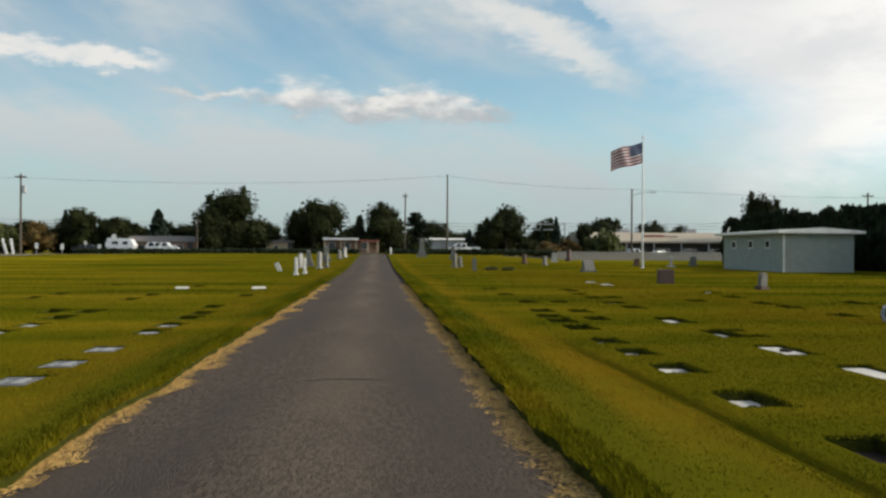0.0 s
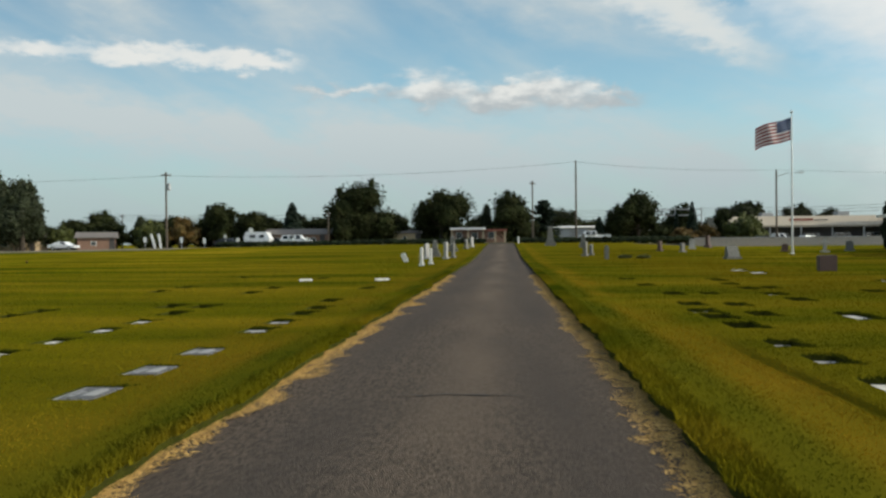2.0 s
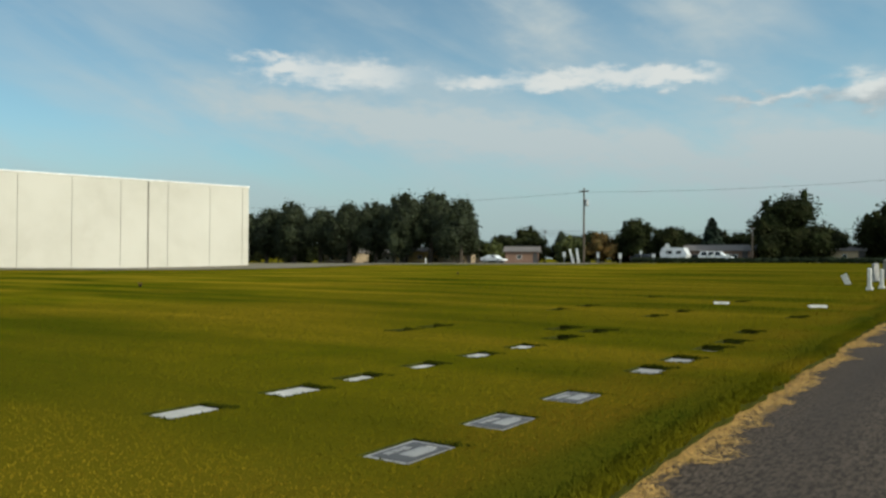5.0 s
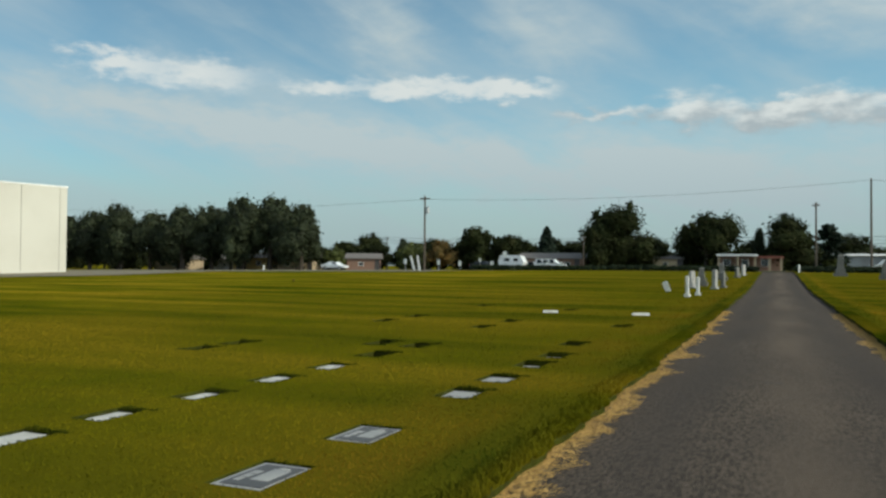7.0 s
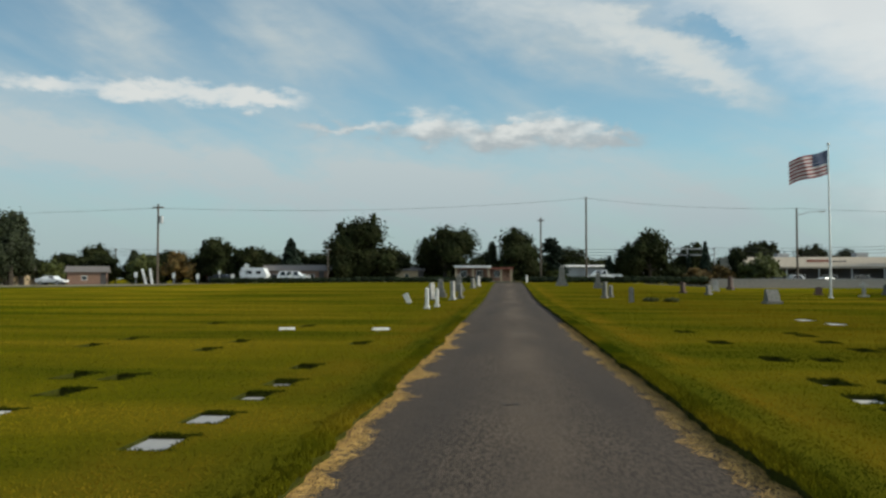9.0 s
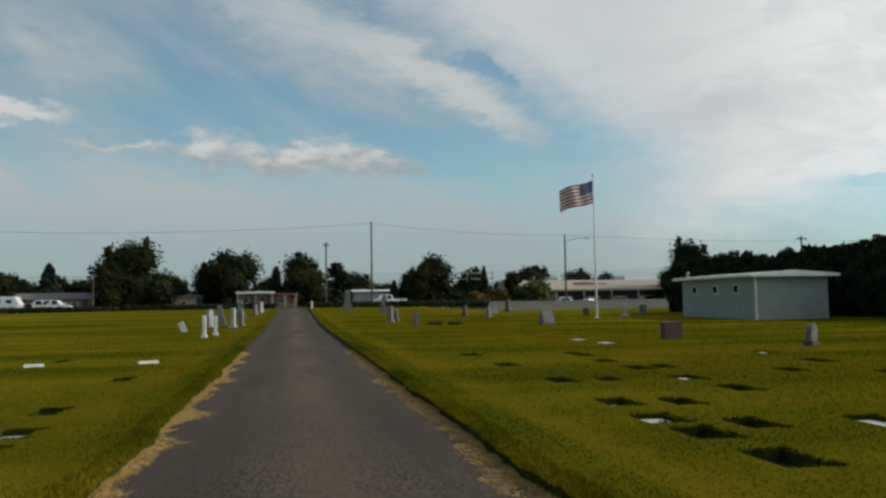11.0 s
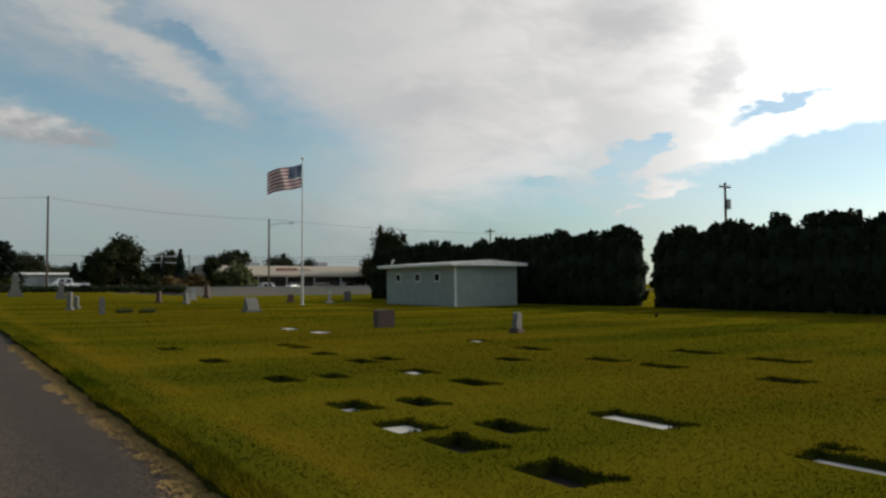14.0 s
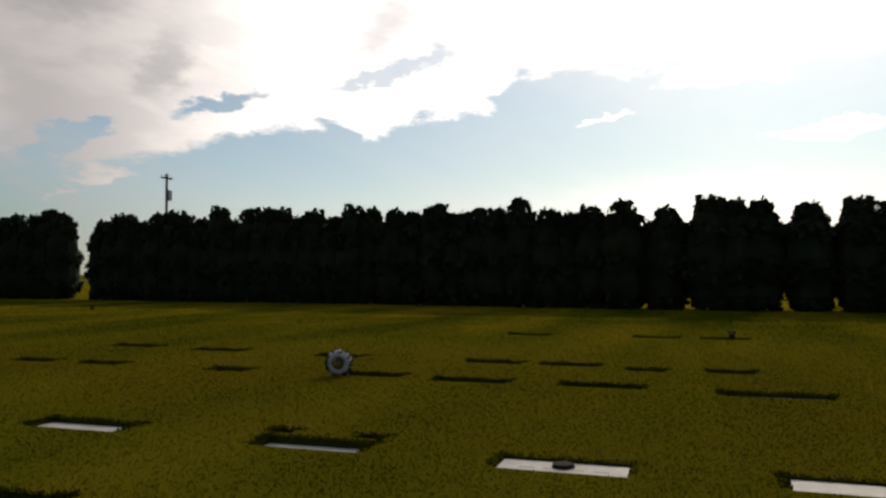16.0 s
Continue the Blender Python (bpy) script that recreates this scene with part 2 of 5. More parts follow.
# ---- materials ----
def material(name, colour, other=None, strips=(), scale=4.0, rough=0.7, metal=0.0, bump=0.0, bump_scale=40.0, third=None, third_scale=0.4, random_tint=0.0, stretch=(1, 1, 1), through_light=0.0, spec=0.5, bands=None, thatch_shade=None):
    m = bpy.data.materials.new(name)
    m.use_nodes = True
    t = m.node_tree
    b = t.nodes["Principled BSDF"]
    b.inputs["Roughness"].default_value, b.inputs["Metallic"].default_value = rough, metal
    b.inputs["Specular IOR Level"].default_value = spec
    pos = t.nodes.new("ShaderNodeNewGeometry").outputs["Position"]
    mp = t.nodes.new("ShaderNodeMapping")
    t.links.new(pos, mp.inputs[0])
    mp.inputs["Scale"].default_value = stretch

    def tex(s, d=5.0):
        n = t.nodes.new("ShaderNodeTexNoise")
        n.inputs["Scale"].default_value, n.inputs["Detail"].default_value = s, d
        t.links.new(mp.outputs[0], n.inputs["Vector"])
        r = t.nodes.new("ShaderNodeMapRange")
        r.inputs["From Min"].default_value, r.inputs["From Max"].default_value = 0.34, 0.66
        t.links.new(n.outputs["Fac"], r.inputs["Value"])
        return r.outputs[0]

    def mix(f, a, c):
        n = t.nodes.new("ShaderNodeMix")
        n.data_type = "RGBA"
        t.links.new(f, n.inputs[0])
        for sock, v in ((n.inputs[6], a), (n.inputs[7], c)):
            if isinstance(v, tuple):
                sock.default_value = (*v, 1)
            else:
                t.links.new(v, sock)
        return n.outputs[2]

    col = colour
    other = other or tuple(0.8 * c for c in colour)
    col = mix(tex(scale), colour, other)
    if third:
        col = mix(tex(third_scale, 4.0), col, third)
    if bands:
        # broad mowing bands across the lawn
        mp2 = t.nodes.new("ShaderNodeMapping")
        t.links.new(pos, mp2.inputs[0])
        mp2.inputs["Scale"].default_value = (0.07, 0.30, 1.0)
        mp2.inputs["Rotation"].default_value = (0, 0, 0.12)
        nb = t.nodes.new("ShaderNodeTexNoise")
        nb.inputs["Scale"].default_value, nb.inputs["Detail"].default_value = 1.0, 4.0
        t.links.new(mp2.outputs[0], nb.inputs["Vector"])
        rb = t.nodes.new("ShaderNodeMapRange")
        rb.inputs["From Min"].default_value, rb.inputs["From Max"].default_value, rb.inputs["To Max"].default_value = 0.49, 0.62, 0.9
        t.links.new(nb.outputs["Fac"], rb.inputs["Value"])
        ry = t.nodes.new("ShaderNodeMapRange")
        ry.inputs["From Min"].default_value, ry.inputs["From Max"].default_value, ry.inputs["To Max"].default_value = 0.48, 0.34, 0.8
        t.links.new(nb.outputs["Fac"], ry.inputs["Value"])
        col = mix(ry.outputs[0], mix(rb.outputs[0], col, bands), (0.245, 0.170, 0.012))
    for sx, sw, sc in strips:
        # a dry strip along the drive, broken up unevenly
        px = t.nodes.new("ShaderNodeSeparateXYZ")
        t.links.new(pos, px.inputs[0])
        terms = [px.outputs[0]]
        d = t.nodes.new("ShaderNodeMath")
        d.operation = "SUBTRACT"
        t.links.new(terms[0], d.inputs[0])
        d.inputs[1].default_value = sx
        q = t.nodes.new("ShaderNodeMath")
        q.operation = "DIVIDE"
        t.links.new(d.outputs[0], q.inputs[0])
        q.inputs[1].default_value = sw
        q2 = t.nodes.new("ShaderNodeMath")
        q2.operation = "ABSOLUTE"
        t.links.new(q.outputs[0], q2.inputs[0])
        r = t.nodes.new("ShaderNodeMapRange")
        r.interpolation_type = "SMOOTHSTEP"
        t.links.new(q2.outputs[0], r.inputs["Value"])
        r.inputs["From Min"].default_value, r.inputs["From Max"].default_value = 1.0, 0.1
        mm = t.nodes.new("ShaderNodeMath")
        mm.operation = "MULTIPLY"
        t.links.new(r.outputs[0], mm.inputs[0])
        t.links.new(tex(0.55, 4.0), mm.inputs[1])
        col = mix(mm.outputs[0], col, sc)
    if thatch_shade:
        # thatch under the thick turf round the drive, darkened for shade between the blades
        sx_ = t.nodes.new("ShaderNodeSeparateXYZ")
        t.links.new(pos, sx_.inputs[0])
        ab = t.nodes.new("ShaderNodeMath")
        ab.operation = "ABSOLUTE"
        t.links.new(sx_.outputs[0], ab.inputs[0])
        rt = t.nodes.new("ShaderNodeMapRange")
        rt.interpolation_type = "SMOOTHSTEP"
        t.links.new(ab.outputs[0], rt.inputs["Value"])
        rt.inputs["From Min"].default_value, rt.inputs["From Max"].default_value, rt.inputs["To Max"].default_value = 30.0, 12.0, 0.7
        col = mix(rt.outputs[0], col, thatch_shade)
    if random_tint:
        info = t.nodes.new("ShaderNodeNewGeometry").outputs["Random Per Island"]
        hsv = t.nodes.new("ShaderNodeHueSaturation")
        mr = t.nodes.new("ShaderNodeMapRange")
        t.links.new(info, mr.inputs["Value"])
        mr.inputs["To Min"].default_value, mr.inputs["To Max"].default_value = 1 - random_tint, 1 + random_tint
        t.links.new(mr.outputs[0], hsv.inputs["Value"])
        t.links.new(col, hsv.inputs["Color"])
        col = hsv.outputs[0]
    t.links.new(col, b.inputs["Base Color"])
    if bump:
        n = t.nodes.new("ShaderNodeTexNoise")
        n.inputs["Scale"].default_value, n.inputs["Detail"].default_value = bump_scale, 6.0
        t.links.new(pos, n.inputs["Vector"])
        bp = t.nodes.new("ShaderNodeBump")
        bp.inputs["Strength"].default_value, bp.inputs["Distance"].default_value = bump, 0.02
        t.links.new(n.outputs["Fac"], bp.inputs["Height"])
        t.links.new(bp.outputs[0], b.inputs["Normal"])
    if through_light:
        tr = t.nodes.new("ShaderNodeBsdfTranslucent")
        t.links.new(col, tr.inputs[0])
        mx = t.nodes.new("ShaderNodeMixShader")
        mx.inputs[0].default_value = through_light
        t.links.new(b.outputs[0], mx.inputs[1])
        t.links.new(tr.outputs[0], mx.inputs[2])
        t.links.new(mx.outputs[0], t.nodes["Material Output"].inputs[0])
    return m


DRY = ((9.5, 5.5, (0.144, 0.094, 0.005)), (2.4, 0.75, (0.267, 0.152, 0.012)), (-3.3, 1.5, (0.175, 0.113, 0.010)), (-2.6, 0.5, (0.039, 0.059, 0.005)), (1.75, 0.5, (0.039, 0.059, 0.005)))
M_LAWN = material("mown_grass", (0.076, 0.092, 0.003), (0.134, 0.124, 0.005), DRY, 0.9, 0.9, bump=0.7, bump_scale=60, third=(0.162, 0.123, 0.008), third_scale=0.16, stretch=(1, 0.6, 1), spec=0.0, bands=(0.046, 0.060, 0.003), thatch_shade=(0.080, 0.073, 0.005))
M_BLADE = material("grass_blade", (0.076, 0.095, 0.003), (0.134, 0.126, 0.005), DRY, 0.9, 0.85, third=(0.162, 0.124, 0.008), third_scale=0.16, random_tint=0.07, stretch=(1, 0.6, 1), through_light=0.10, spec=0.0, bands=(0.046, 0.062, 0.003))
# uncut grass painted darker than the turf, for its shaded side
M_RANK_SHADE = material("shaded_rank_grass", (0.030, 0.038, 0.004), (0.045, 0.050, 0.005), (), 3.0, 0.85, random_tint=0.2, through_light=0.1, spec=0.0)
# turf colour lowered to carry the shade on hole walls and drive banks
M_BANK_SHADE = material("shaded_bank_grass", (0.050, 0.054, 0.007), (0.030, 0.032, 0.006), (), 9.0, 0.95, bump=0.8, bump_scale=50, spec=0.05)
M_STRAW = material("dead_grass", (0.62, 0.40, 0.14), (0.40, 0.25, 0.08), (), 9.0, 0.9, random_tint=0.3, spec=0.1)
M_ASPHALT = material("worn_asphalt", (0.135, 0.105, 0.080), (0.030, 0.024, 0.019), ((-0.43, 0.6, (0.128, 0.098, 0.073)), (0.55, 0.5, (0.056, 0.046, 0.039)), (-1.45, 0.5, (0.056, 0.046, 0.039))), 38, 0.9, bump=1.0, bump_scale=70, third=(0.068, 0.055, 0.045), third_scale=0.5, stretch=(1, 0.3, 1), spec=0.10)
M_CRACK = material("tar_crack", (0.03, 0.024, 0.02), None, (), 20, 0.9)
M_ROAD = material("road_asphalt", (0.07, 0.068, 0.066), (0.05, 0.05, 0.05), (), 3, 0.85, bump=0.4)
M_GRAVEL = material("gravel", (0.20, 0.165, 0.105), (0.13, 0.115, 0.07), (), 6, 0.95, bump=0.6, bump_scale=20)
M_GRANITE = material("grey_granite", (0.30, 0.295, 0.29), (0.21, 0.205, 0.20), (), 60, 0.55, bump=0.15, third=(0.36, 0.35, 0.33), third_scale=3)
M_PALE = material("pale_stone", (0.62, 0.60, 0.56), (0.48, 0.46, 0.42), (), 30, 0.7, bump=0.2, third=(0.40, 0.39, 0.35), third_scale=4)
M_WHITE_STONE = material("white_marble", (0.66, 0.65, 0.62), (0.52, 0.51, 0.47), (), 9, 0.6, bump=0.15)
M_PANEL = material("polished_dark_granite", (0.10, 0.098, 0.10), (0.07, 0.07, 0.072), (), 70, 0.55, spec=0.15)
# bronze taken down to near black, standing in for shade in the sunken slots
M_BRONZE_SHADE = material("weathered_shaded_bronze", (0.020, 0.015, 0.011), (0.012, 0.010, 0.008), (), 30, 0.85, spec=0.1)
M_DARK_STONE = material("brown_granite", (0.085, 0.043, 0.031), (0.052, 0.029, 0.022), (), 30, 0.6, bump=0.5, bump_scale=25)
M_OLD_STONE = material("lichened_stone", (0.17, 0.165, 0.15), (0.10, 0.10, 0.09), (), 8, 0.85, bump=0.5)
M_BARK = material("bark", (0.055, 0.042, 0.03), (0.035, 0.027, 0.02), (), 8, 0.95, bump=0.8)
M_LEAF = material("leaf_green", (0.032, 0.040, 0.013), (0.026, 0.026, 0.010), (), 0.8, 0.8, random_tint=0.35, through_light=0.10, spec=0.05, third=(0.016, 0.021, 0.008), third_scale=0.35)
M_LEAF_GREY = material("leaf_grey_green", (0.040, 0.049, 0.022), (0.020, 0.027, 0.013), (), 0.8, 0.7, random_tint=0.4, through_light=0.2, spec=0.2)
M_LEAF_AUTUMN = material("leaf_russet", (0.13, 0.075, 0.02), (0.07, 0.055, 0.018), (), 0.8, 0.75, random_tint=0.4, through_light=0.15, spec=0.2)
M_LEAF_LIGHT = material("leaf_olive", (0.085, 0.095, 0.022), (0.05, 0.06, 0.018), (), 0.8, 0.7, random_tint=0.4, through_light=0.15, spec=0.2)
M_NEEDLE = material("needle_green", (0.018, 0.030, 0.018), (0.012, 0.02, 0.012), (), 1.2, 0.8, random_tint=0.4, spec=0.15)
M_CEDAR = material("hedge_green", (0.020, 0.027, 0.012), (0.012, 0.018, 0.009), (), 1.5, 0.85, random_tint=0.4, spec=0.1)
M_WAREHOUSE = material("cream_concrete", (0.50, 0.475, 0.41), (0.46, 0.435, 0.37), (), 0.5, 0.8, bump=0.1, third=(0.53, 0.505, 0.44), third_scale=0.12)
M_JOINT = material("joint_sealant", (0.20, 0.185, 0.15), None, (), 3, 0.9)
M_CAP = material("white_trim", (0.80, 0.79, 0.76), None, (), 2, 0.6)
M_BLOCK = material("pale_green_block", (0.31, 0.345, 0.31), (0.27, 0.305, 0.275), (), 2.0, 0.8, bump=0.2, bump_scale=30)
M_GLASS = material("dark_glass", (0.02, 0.025, 0.03), None, (), 2, 0.08, spec=0.8)
M_WOODPOLE = material("weathered_pole", (0.11, 0.085, 0.065), (0.07, 0.055, 0.042), (), 5, 0.9, bump=0.4)
M_STEEL = material("galvanised_steel", (0.45, 0.46, 0.47), (0.36, 0.37, 0.38), (), 10, 0.45, metal=0.7)
M_ALU = material("pale_flagpole_paint", (0.72, 0.72, 0.70), None, (), 10, 0.4, metal=0.2)
M_WIRE = material("wire", (0.03, 0.03, 0.03), None, (), 5, 0.6)
M_RED = material("flag_red", (0.22, 0.02, 0.03), None, (), 3, 0.8, through_light=0.3)
M_WHITE = material("flag_white", (0.60, 0.58, 0.58), None, (), 3, 0.8, through_light=0.3)
M_BLUE = material("flag_blue", (0.035, 0.06, 0.14), None, (), 3, 0.8, through_light=0.2)
M_PAINT_WHITE = material("white_paint", (0.78, 0.78, 0.76), (0.70, 0.70, 0.68), (), 2, 0.5)
M_CAR_WHITE = material("white_car_paint", (0.78, 0.79, 0.80), None, (), 2, 0.25)
M_CAR_SILVER = material("silver_car_paint", (0.42, 0.45, 0.47), None, (), 2, 0.28, metal=0.4)
M_CAR_DARK = material("black_car_paint", (0.02, 0.022, 0.026), None, (), 2, 0.22)
M_TYRE = material("tyre_rubber", (0.02, 0.02, 0.02), None, (), 5, 0.85)
M_RIM = material("wheel_rim", (0.5, 0.5, 0.51), None, (), 5, 0.35, metal=0.8)
M_LAMP = material("lamp_lens", (0.75, 0.72, 0.66), None, (), 5, 0.2)
M_TAIL = material("tail_lens", (0.35, 0.02, 0.02), None, (), 5, 0.3)
M_ROOF_TAN = material("tan_roof", (0.36, 0.31, 0.24), (0.30, 0.26, 0.20), (), 2, 0.85)
M_ROOF_GREY = material("grey_shingle", (0.17, 0.15, 0.14), (0.12, 0.11, 0.10), (), 3, 0.9)
M_SIDING = material("tan_siding", (0.42, 0.33, 0.22), (0.36, 0.28, 0.18), (), 2, 0.8)
M_YELLOW = material("ochre_siding", (0.50, 0.36, 0.14), (0.42, 0.30, 0.12), (), 2, 0.8)
M_BRICK = material("brown_brick", (0.24, 0.14, 0.10), (0.17, 0.10, 0.07), (), 6, 0.85)
M_SHADE = material("dark_shaded_wall", (0.06, 0.055, 0.055), None, (), 2, 0.8)
M_GREYWALL = material("grey_siding", (0.40, 0.40, 0.40), (0.33, 0.33, 0.33), (), 2, 0.7)
M_LOWWALL = material("low_block_wall", (0.30, 0.27, 0.24), (0.24, 0.22, 0.20), (), 3, 0.9)
M_SIGNRED = material("sign_red_brown", (0.28, 0.09, 0.06), None, (), 2, 0.7)
M_RIBBON = material("silver_blue_ring", (0.36, 0.38, 0.44), (0.24, 0.27, 0.33), (), 20, 0.4)
M_PETAL_W = material("white_petal", (0.78, 0.74, 0.70), None, (), 20, 0.7)
M_PETAL_R = material("red_petal", (0.45, 0.10, 0.08), None, (), 20, 0.7)
M_PETAL_B = material("blue_petal", (0.06, 0.08, 0.20), None, (), 20, 0.7)


# ---- mesh helpers ----
def finish(ob_mesh, mat):
    for m in (mat if isinstance(mat, (list, tuple)) else [mat]):
        ob_mesh.materials.append(m)
    return ob_mesh


def part(name, bm, mat, parent=None, label="", at=None):
    me = bpy.data.meshes.new(name)
    bm.to_mesh(me)
    bm.free()
    finish(me, mat)
    ob = new(name, me)
    if parent is not None:
        ob.parent = parent
    if at is not None:
        ob.matrix_basis = at
    if label:
        ob["label"] = label
    return ob


def raw(name, verts, faces, mat, parent=None, label=""):
    me = bpy.data.meshes.new(name)
    me.from_pydata(verts, [], faces)
    me.update()
    finish(me, mat)
    ob = new(name, me)
    if parent is not None:
        ob.parent = parent
    if label:
        ob["label"] = label
    return ob


def thing(name, label, category, m=None, group="", kind=""):
    ob = new(name)
    ob.empty_display_size = 0.1
    if m is not None:
        ob.matrix_basis = m
    return tagged(ob, label, category, group, kind)


def box(x0, x1, y0, y1, z0, z1, bevel=0.0, bm=None, top=None):
    """A box; top=(sx, sy) narrows its upper face."""
    bm = bm or bmesh.new()
    sx, sy = top or (1, 1)
    cx, cy = (x0 + x1) / 2, (y0 + y1) / 2
    lo = [bm.verts.new((x, y, z0)) for x, y in ((x0, y0), (x1, y0), (x1, y1), (x0, y1))]
    hi = [bm.verts.new((cx + (x - cx) * sx, cy + (y - cy) * sy, z1)) for x, y in ((x0, y0), (x1, y0), (x1, y1), (x0, y1))]
    fs = [bm.faces.new(lo[::-1]), bm.faces.new(hi)]
    for i in range(4):
        j = (i + 1) % 4
        fs.append(bm.faces.new((lo[i], lo[j], hi[j], hi[i])))
    if bevel:
        es = {e for f in fs for e in f.edges}
        bmesh.ops.bevel(bm, geom=list(es), offset=bevel, segments=2, affect="EDGES", profile=0.6)
    return bm


def tube(points, radii, sides=8, bm=None):
    """A tapered tube along points."""
    bm = bm or bmesh.new()
    pts = [Vector(p) for p in points]
    rings = []
    for i, p in enumerate(pts):
        d = (pts[min(i + 1, len(pts) - 1)] - pts[max(i - 1, 0)]).normalized()
        side = d.cross(Vector((0.31, 0.95, 0.05))).normalized()
        up = d.cross(side)
        r = radii[i]
        rings.append([bm.verts.new(p + r * (math.cos(a) * side + math.sin(a) * up)) for a in [2 * math.pi * k / sides for k in range(sides)]])
    for a, b in zip(rings, rings[1:]):
        for k in range(sides):
            bm.faces.new((a[k], a[(k + 1) % sides], b[(k + 1) % sides], b[k]))
    bm.faces.new(rings[0][::-1])
    bm.faces.new(rings[-1])
    return bm


def prism(outline, y0, y1, bevel=0.0):
    """An outline in x and z, drawn out from y0 to y1."""
    bm = bmesh.new()
    a = [bm.verts.new((x, y0, z)) for x, z in outline]
    b = [bm.verts.new((x, y1, z)) for x, z in outline]
    n = len(outline)
    bm.faces.new(a)
    bm.faces.new(b[::-1])
    for i in range(n):
        j = (i + 1) % n
        bm.faces.new((a[j], a[i], b[i], b[j]))
    if bevel:
        bmesh.ops.bevel(bm, geom=list(bm.edges), offset=bevel, segments=2, affect="EDGES", profile=0.6)
    bmesh.ops.recalc_face_normals(bm, faces=bm.faces)
    return bm


def smooth(ob):
    for p in ob.data.polygons:
        p.use_smooth = True
    return ob


# ---- the lie of the land ----
def step(a, b, v):
    v = min(1.0, max(0.0, (v - a) / (b - a)))
    return v * v * (3 - 2 * v)


def land(x, y):
    """Height of the lawn: level near the drive, a low bank up to the public road, falling away to the west."""
    fall = 0.0 if x > -20 else max(-1.3, (x + 20) * 0.010)
    near = step(2.6, 30, abs(x + 0.4))
    bank = 0.05 * step(2.5, 1.7, x) if x > 0 else 0.03 * step(-3.3, -2.6, x)
    rut = -0.055 * math.exp(-((x - 2.84 - 0.05 * noise.noise((y * 0.4, 3.0, 1.0))) / 0.075) ** 2) * step(14.5, 10.0, y) if 2.4 < x < 3.3 else 0.0
    return 0.05 + bank + rut + step(50, 112, y) * 0.95 * (1 - 0.8 * step(10, 32, x)) + step(35, 85, y) * fall + 0.015 * near * noise.noise((x * 0.45, y * 0.45, 1.0)) + 0.03 * near * noise.noise((x * 0.09, y * 0.09, 4.0))


DRIVE_L, DRIVE_R, DRIVE_END = -2.15, 1.15, 113.0


def edge(side, y):
    """Ragged border of the turf along the drive."""
    base = DRIVE_L - 0.10 if side < 0 else DRIVE_R + 0.10
    w = 0.10 * noise.noise((y * 0.5, side * 7.0, 2.0)) + 0.07 * noise.noise((y * 2.3, side * 3.0, 5.0))
    return base + w


# flat grave markers: x, y, width across, length along the row, sunk depth, look (bronze is near black for shade)
MARKERS = []


def mark(x, ys, w=0.34, n=0.58, d=0.03, look_="pale"):
    for y in ys:
        MARKERS.append((x, y, w, n, d, look_))


mark(-3.78, [8.98, 10.25, 11.67], 0.40, 0.62, 0.012, "panel")
mark(-3.83, [13.95, 15.2], 0.38, 0.6, 0.03, "grey")
mark(-3.86, [16.75, 18.0], 0.36, 0.6, 0.06, "grey")
mark(-4.05, [19.95, 24.7], 0.34, 0.6, 0.08, "bronze")
mark(-6.25, [8.98, 10.3], 0.36, 0.60, 0.02, "pale")
mark(-6.31, [11.4, 12.65], 0.32, 0.54, 0.035, "pale")
mark(-6.31, [13.98, 15.3], 0.34, 0.58, 0.025, "pale")
mark(-6.42, [16.85, 18.4], 0.38, 0.66, 0.09, "bronze")
mark(-7.2, [18.5], 0.36, 0.74, 0.09, "bronze")
mark(-6.9, [22.9, 25.0], 0.32, 0.6, 0.07, "bronze")
mark(-6.85, [31.0], 0.34, 0.7, 0.06, "bronze")
mark(-9.45, [16.35, 17.35], 0.34, 0.62, 0.07, "bronze")
mark(-9.8, [23.7, 25.6], 0.34, 0.7, 0.06, "bronze")
mark(-10.2, [32.1], 0.36, 0.8, 0.06, "bronze")
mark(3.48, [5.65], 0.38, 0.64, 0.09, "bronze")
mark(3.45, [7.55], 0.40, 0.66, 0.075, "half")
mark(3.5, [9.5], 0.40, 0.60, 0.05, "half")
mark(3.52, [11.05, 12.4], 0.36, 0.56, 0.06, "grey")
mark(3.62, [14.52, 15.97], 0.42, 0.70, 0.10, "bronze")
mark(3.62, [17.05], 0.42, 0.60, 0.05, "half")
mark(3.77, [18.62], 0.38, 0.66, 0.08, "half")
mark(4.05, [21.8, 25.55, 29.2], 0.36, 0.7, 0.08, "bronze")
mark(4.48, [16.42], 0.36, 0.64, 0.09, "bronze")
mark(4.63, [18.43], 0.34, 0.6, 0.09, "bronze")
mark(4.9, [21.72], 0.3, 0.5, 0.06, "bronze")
mark(5.72, [9.05, 11.16], 0.38, 1.0, 0.02, "pale")
mark(5.83, [13.38], 0.36, 1.0, 0.06, "half")
mark(5.93, [15.95], 0.38, 1.06, 0.04, "half")
mark(6.27, [13.0, 13.9], 0.14, 0.22, 0.08, "bronze")
mark(6.3, [19.7], 0.34, 0.72, 0.08, "bronze")
mark(6.37, [21.52], 0.38, 0.66, 0.04, "half")
mark(6.43, [23.75], 0.32, 0.7, 0.07, "bronze")
mark(6.5, [25.8], 0.32, 0.56, 0.06, "half")
mark(6.76, [27.8, 28.75], 0.32, 0.5, 0.06, "bronze")
mark(7.07, [23.9], 0.30, 0.56, 0.07, "bronze")
mark(9.0, [22.3], 0.34, 0.6, 0.06, "bronze")
mark(9.7, [33.2, 35.8], 0.45, 0.85, 0.0, "pale")
mark(9.97, [9.3], 0.36, 1.2, 0.05, "half")
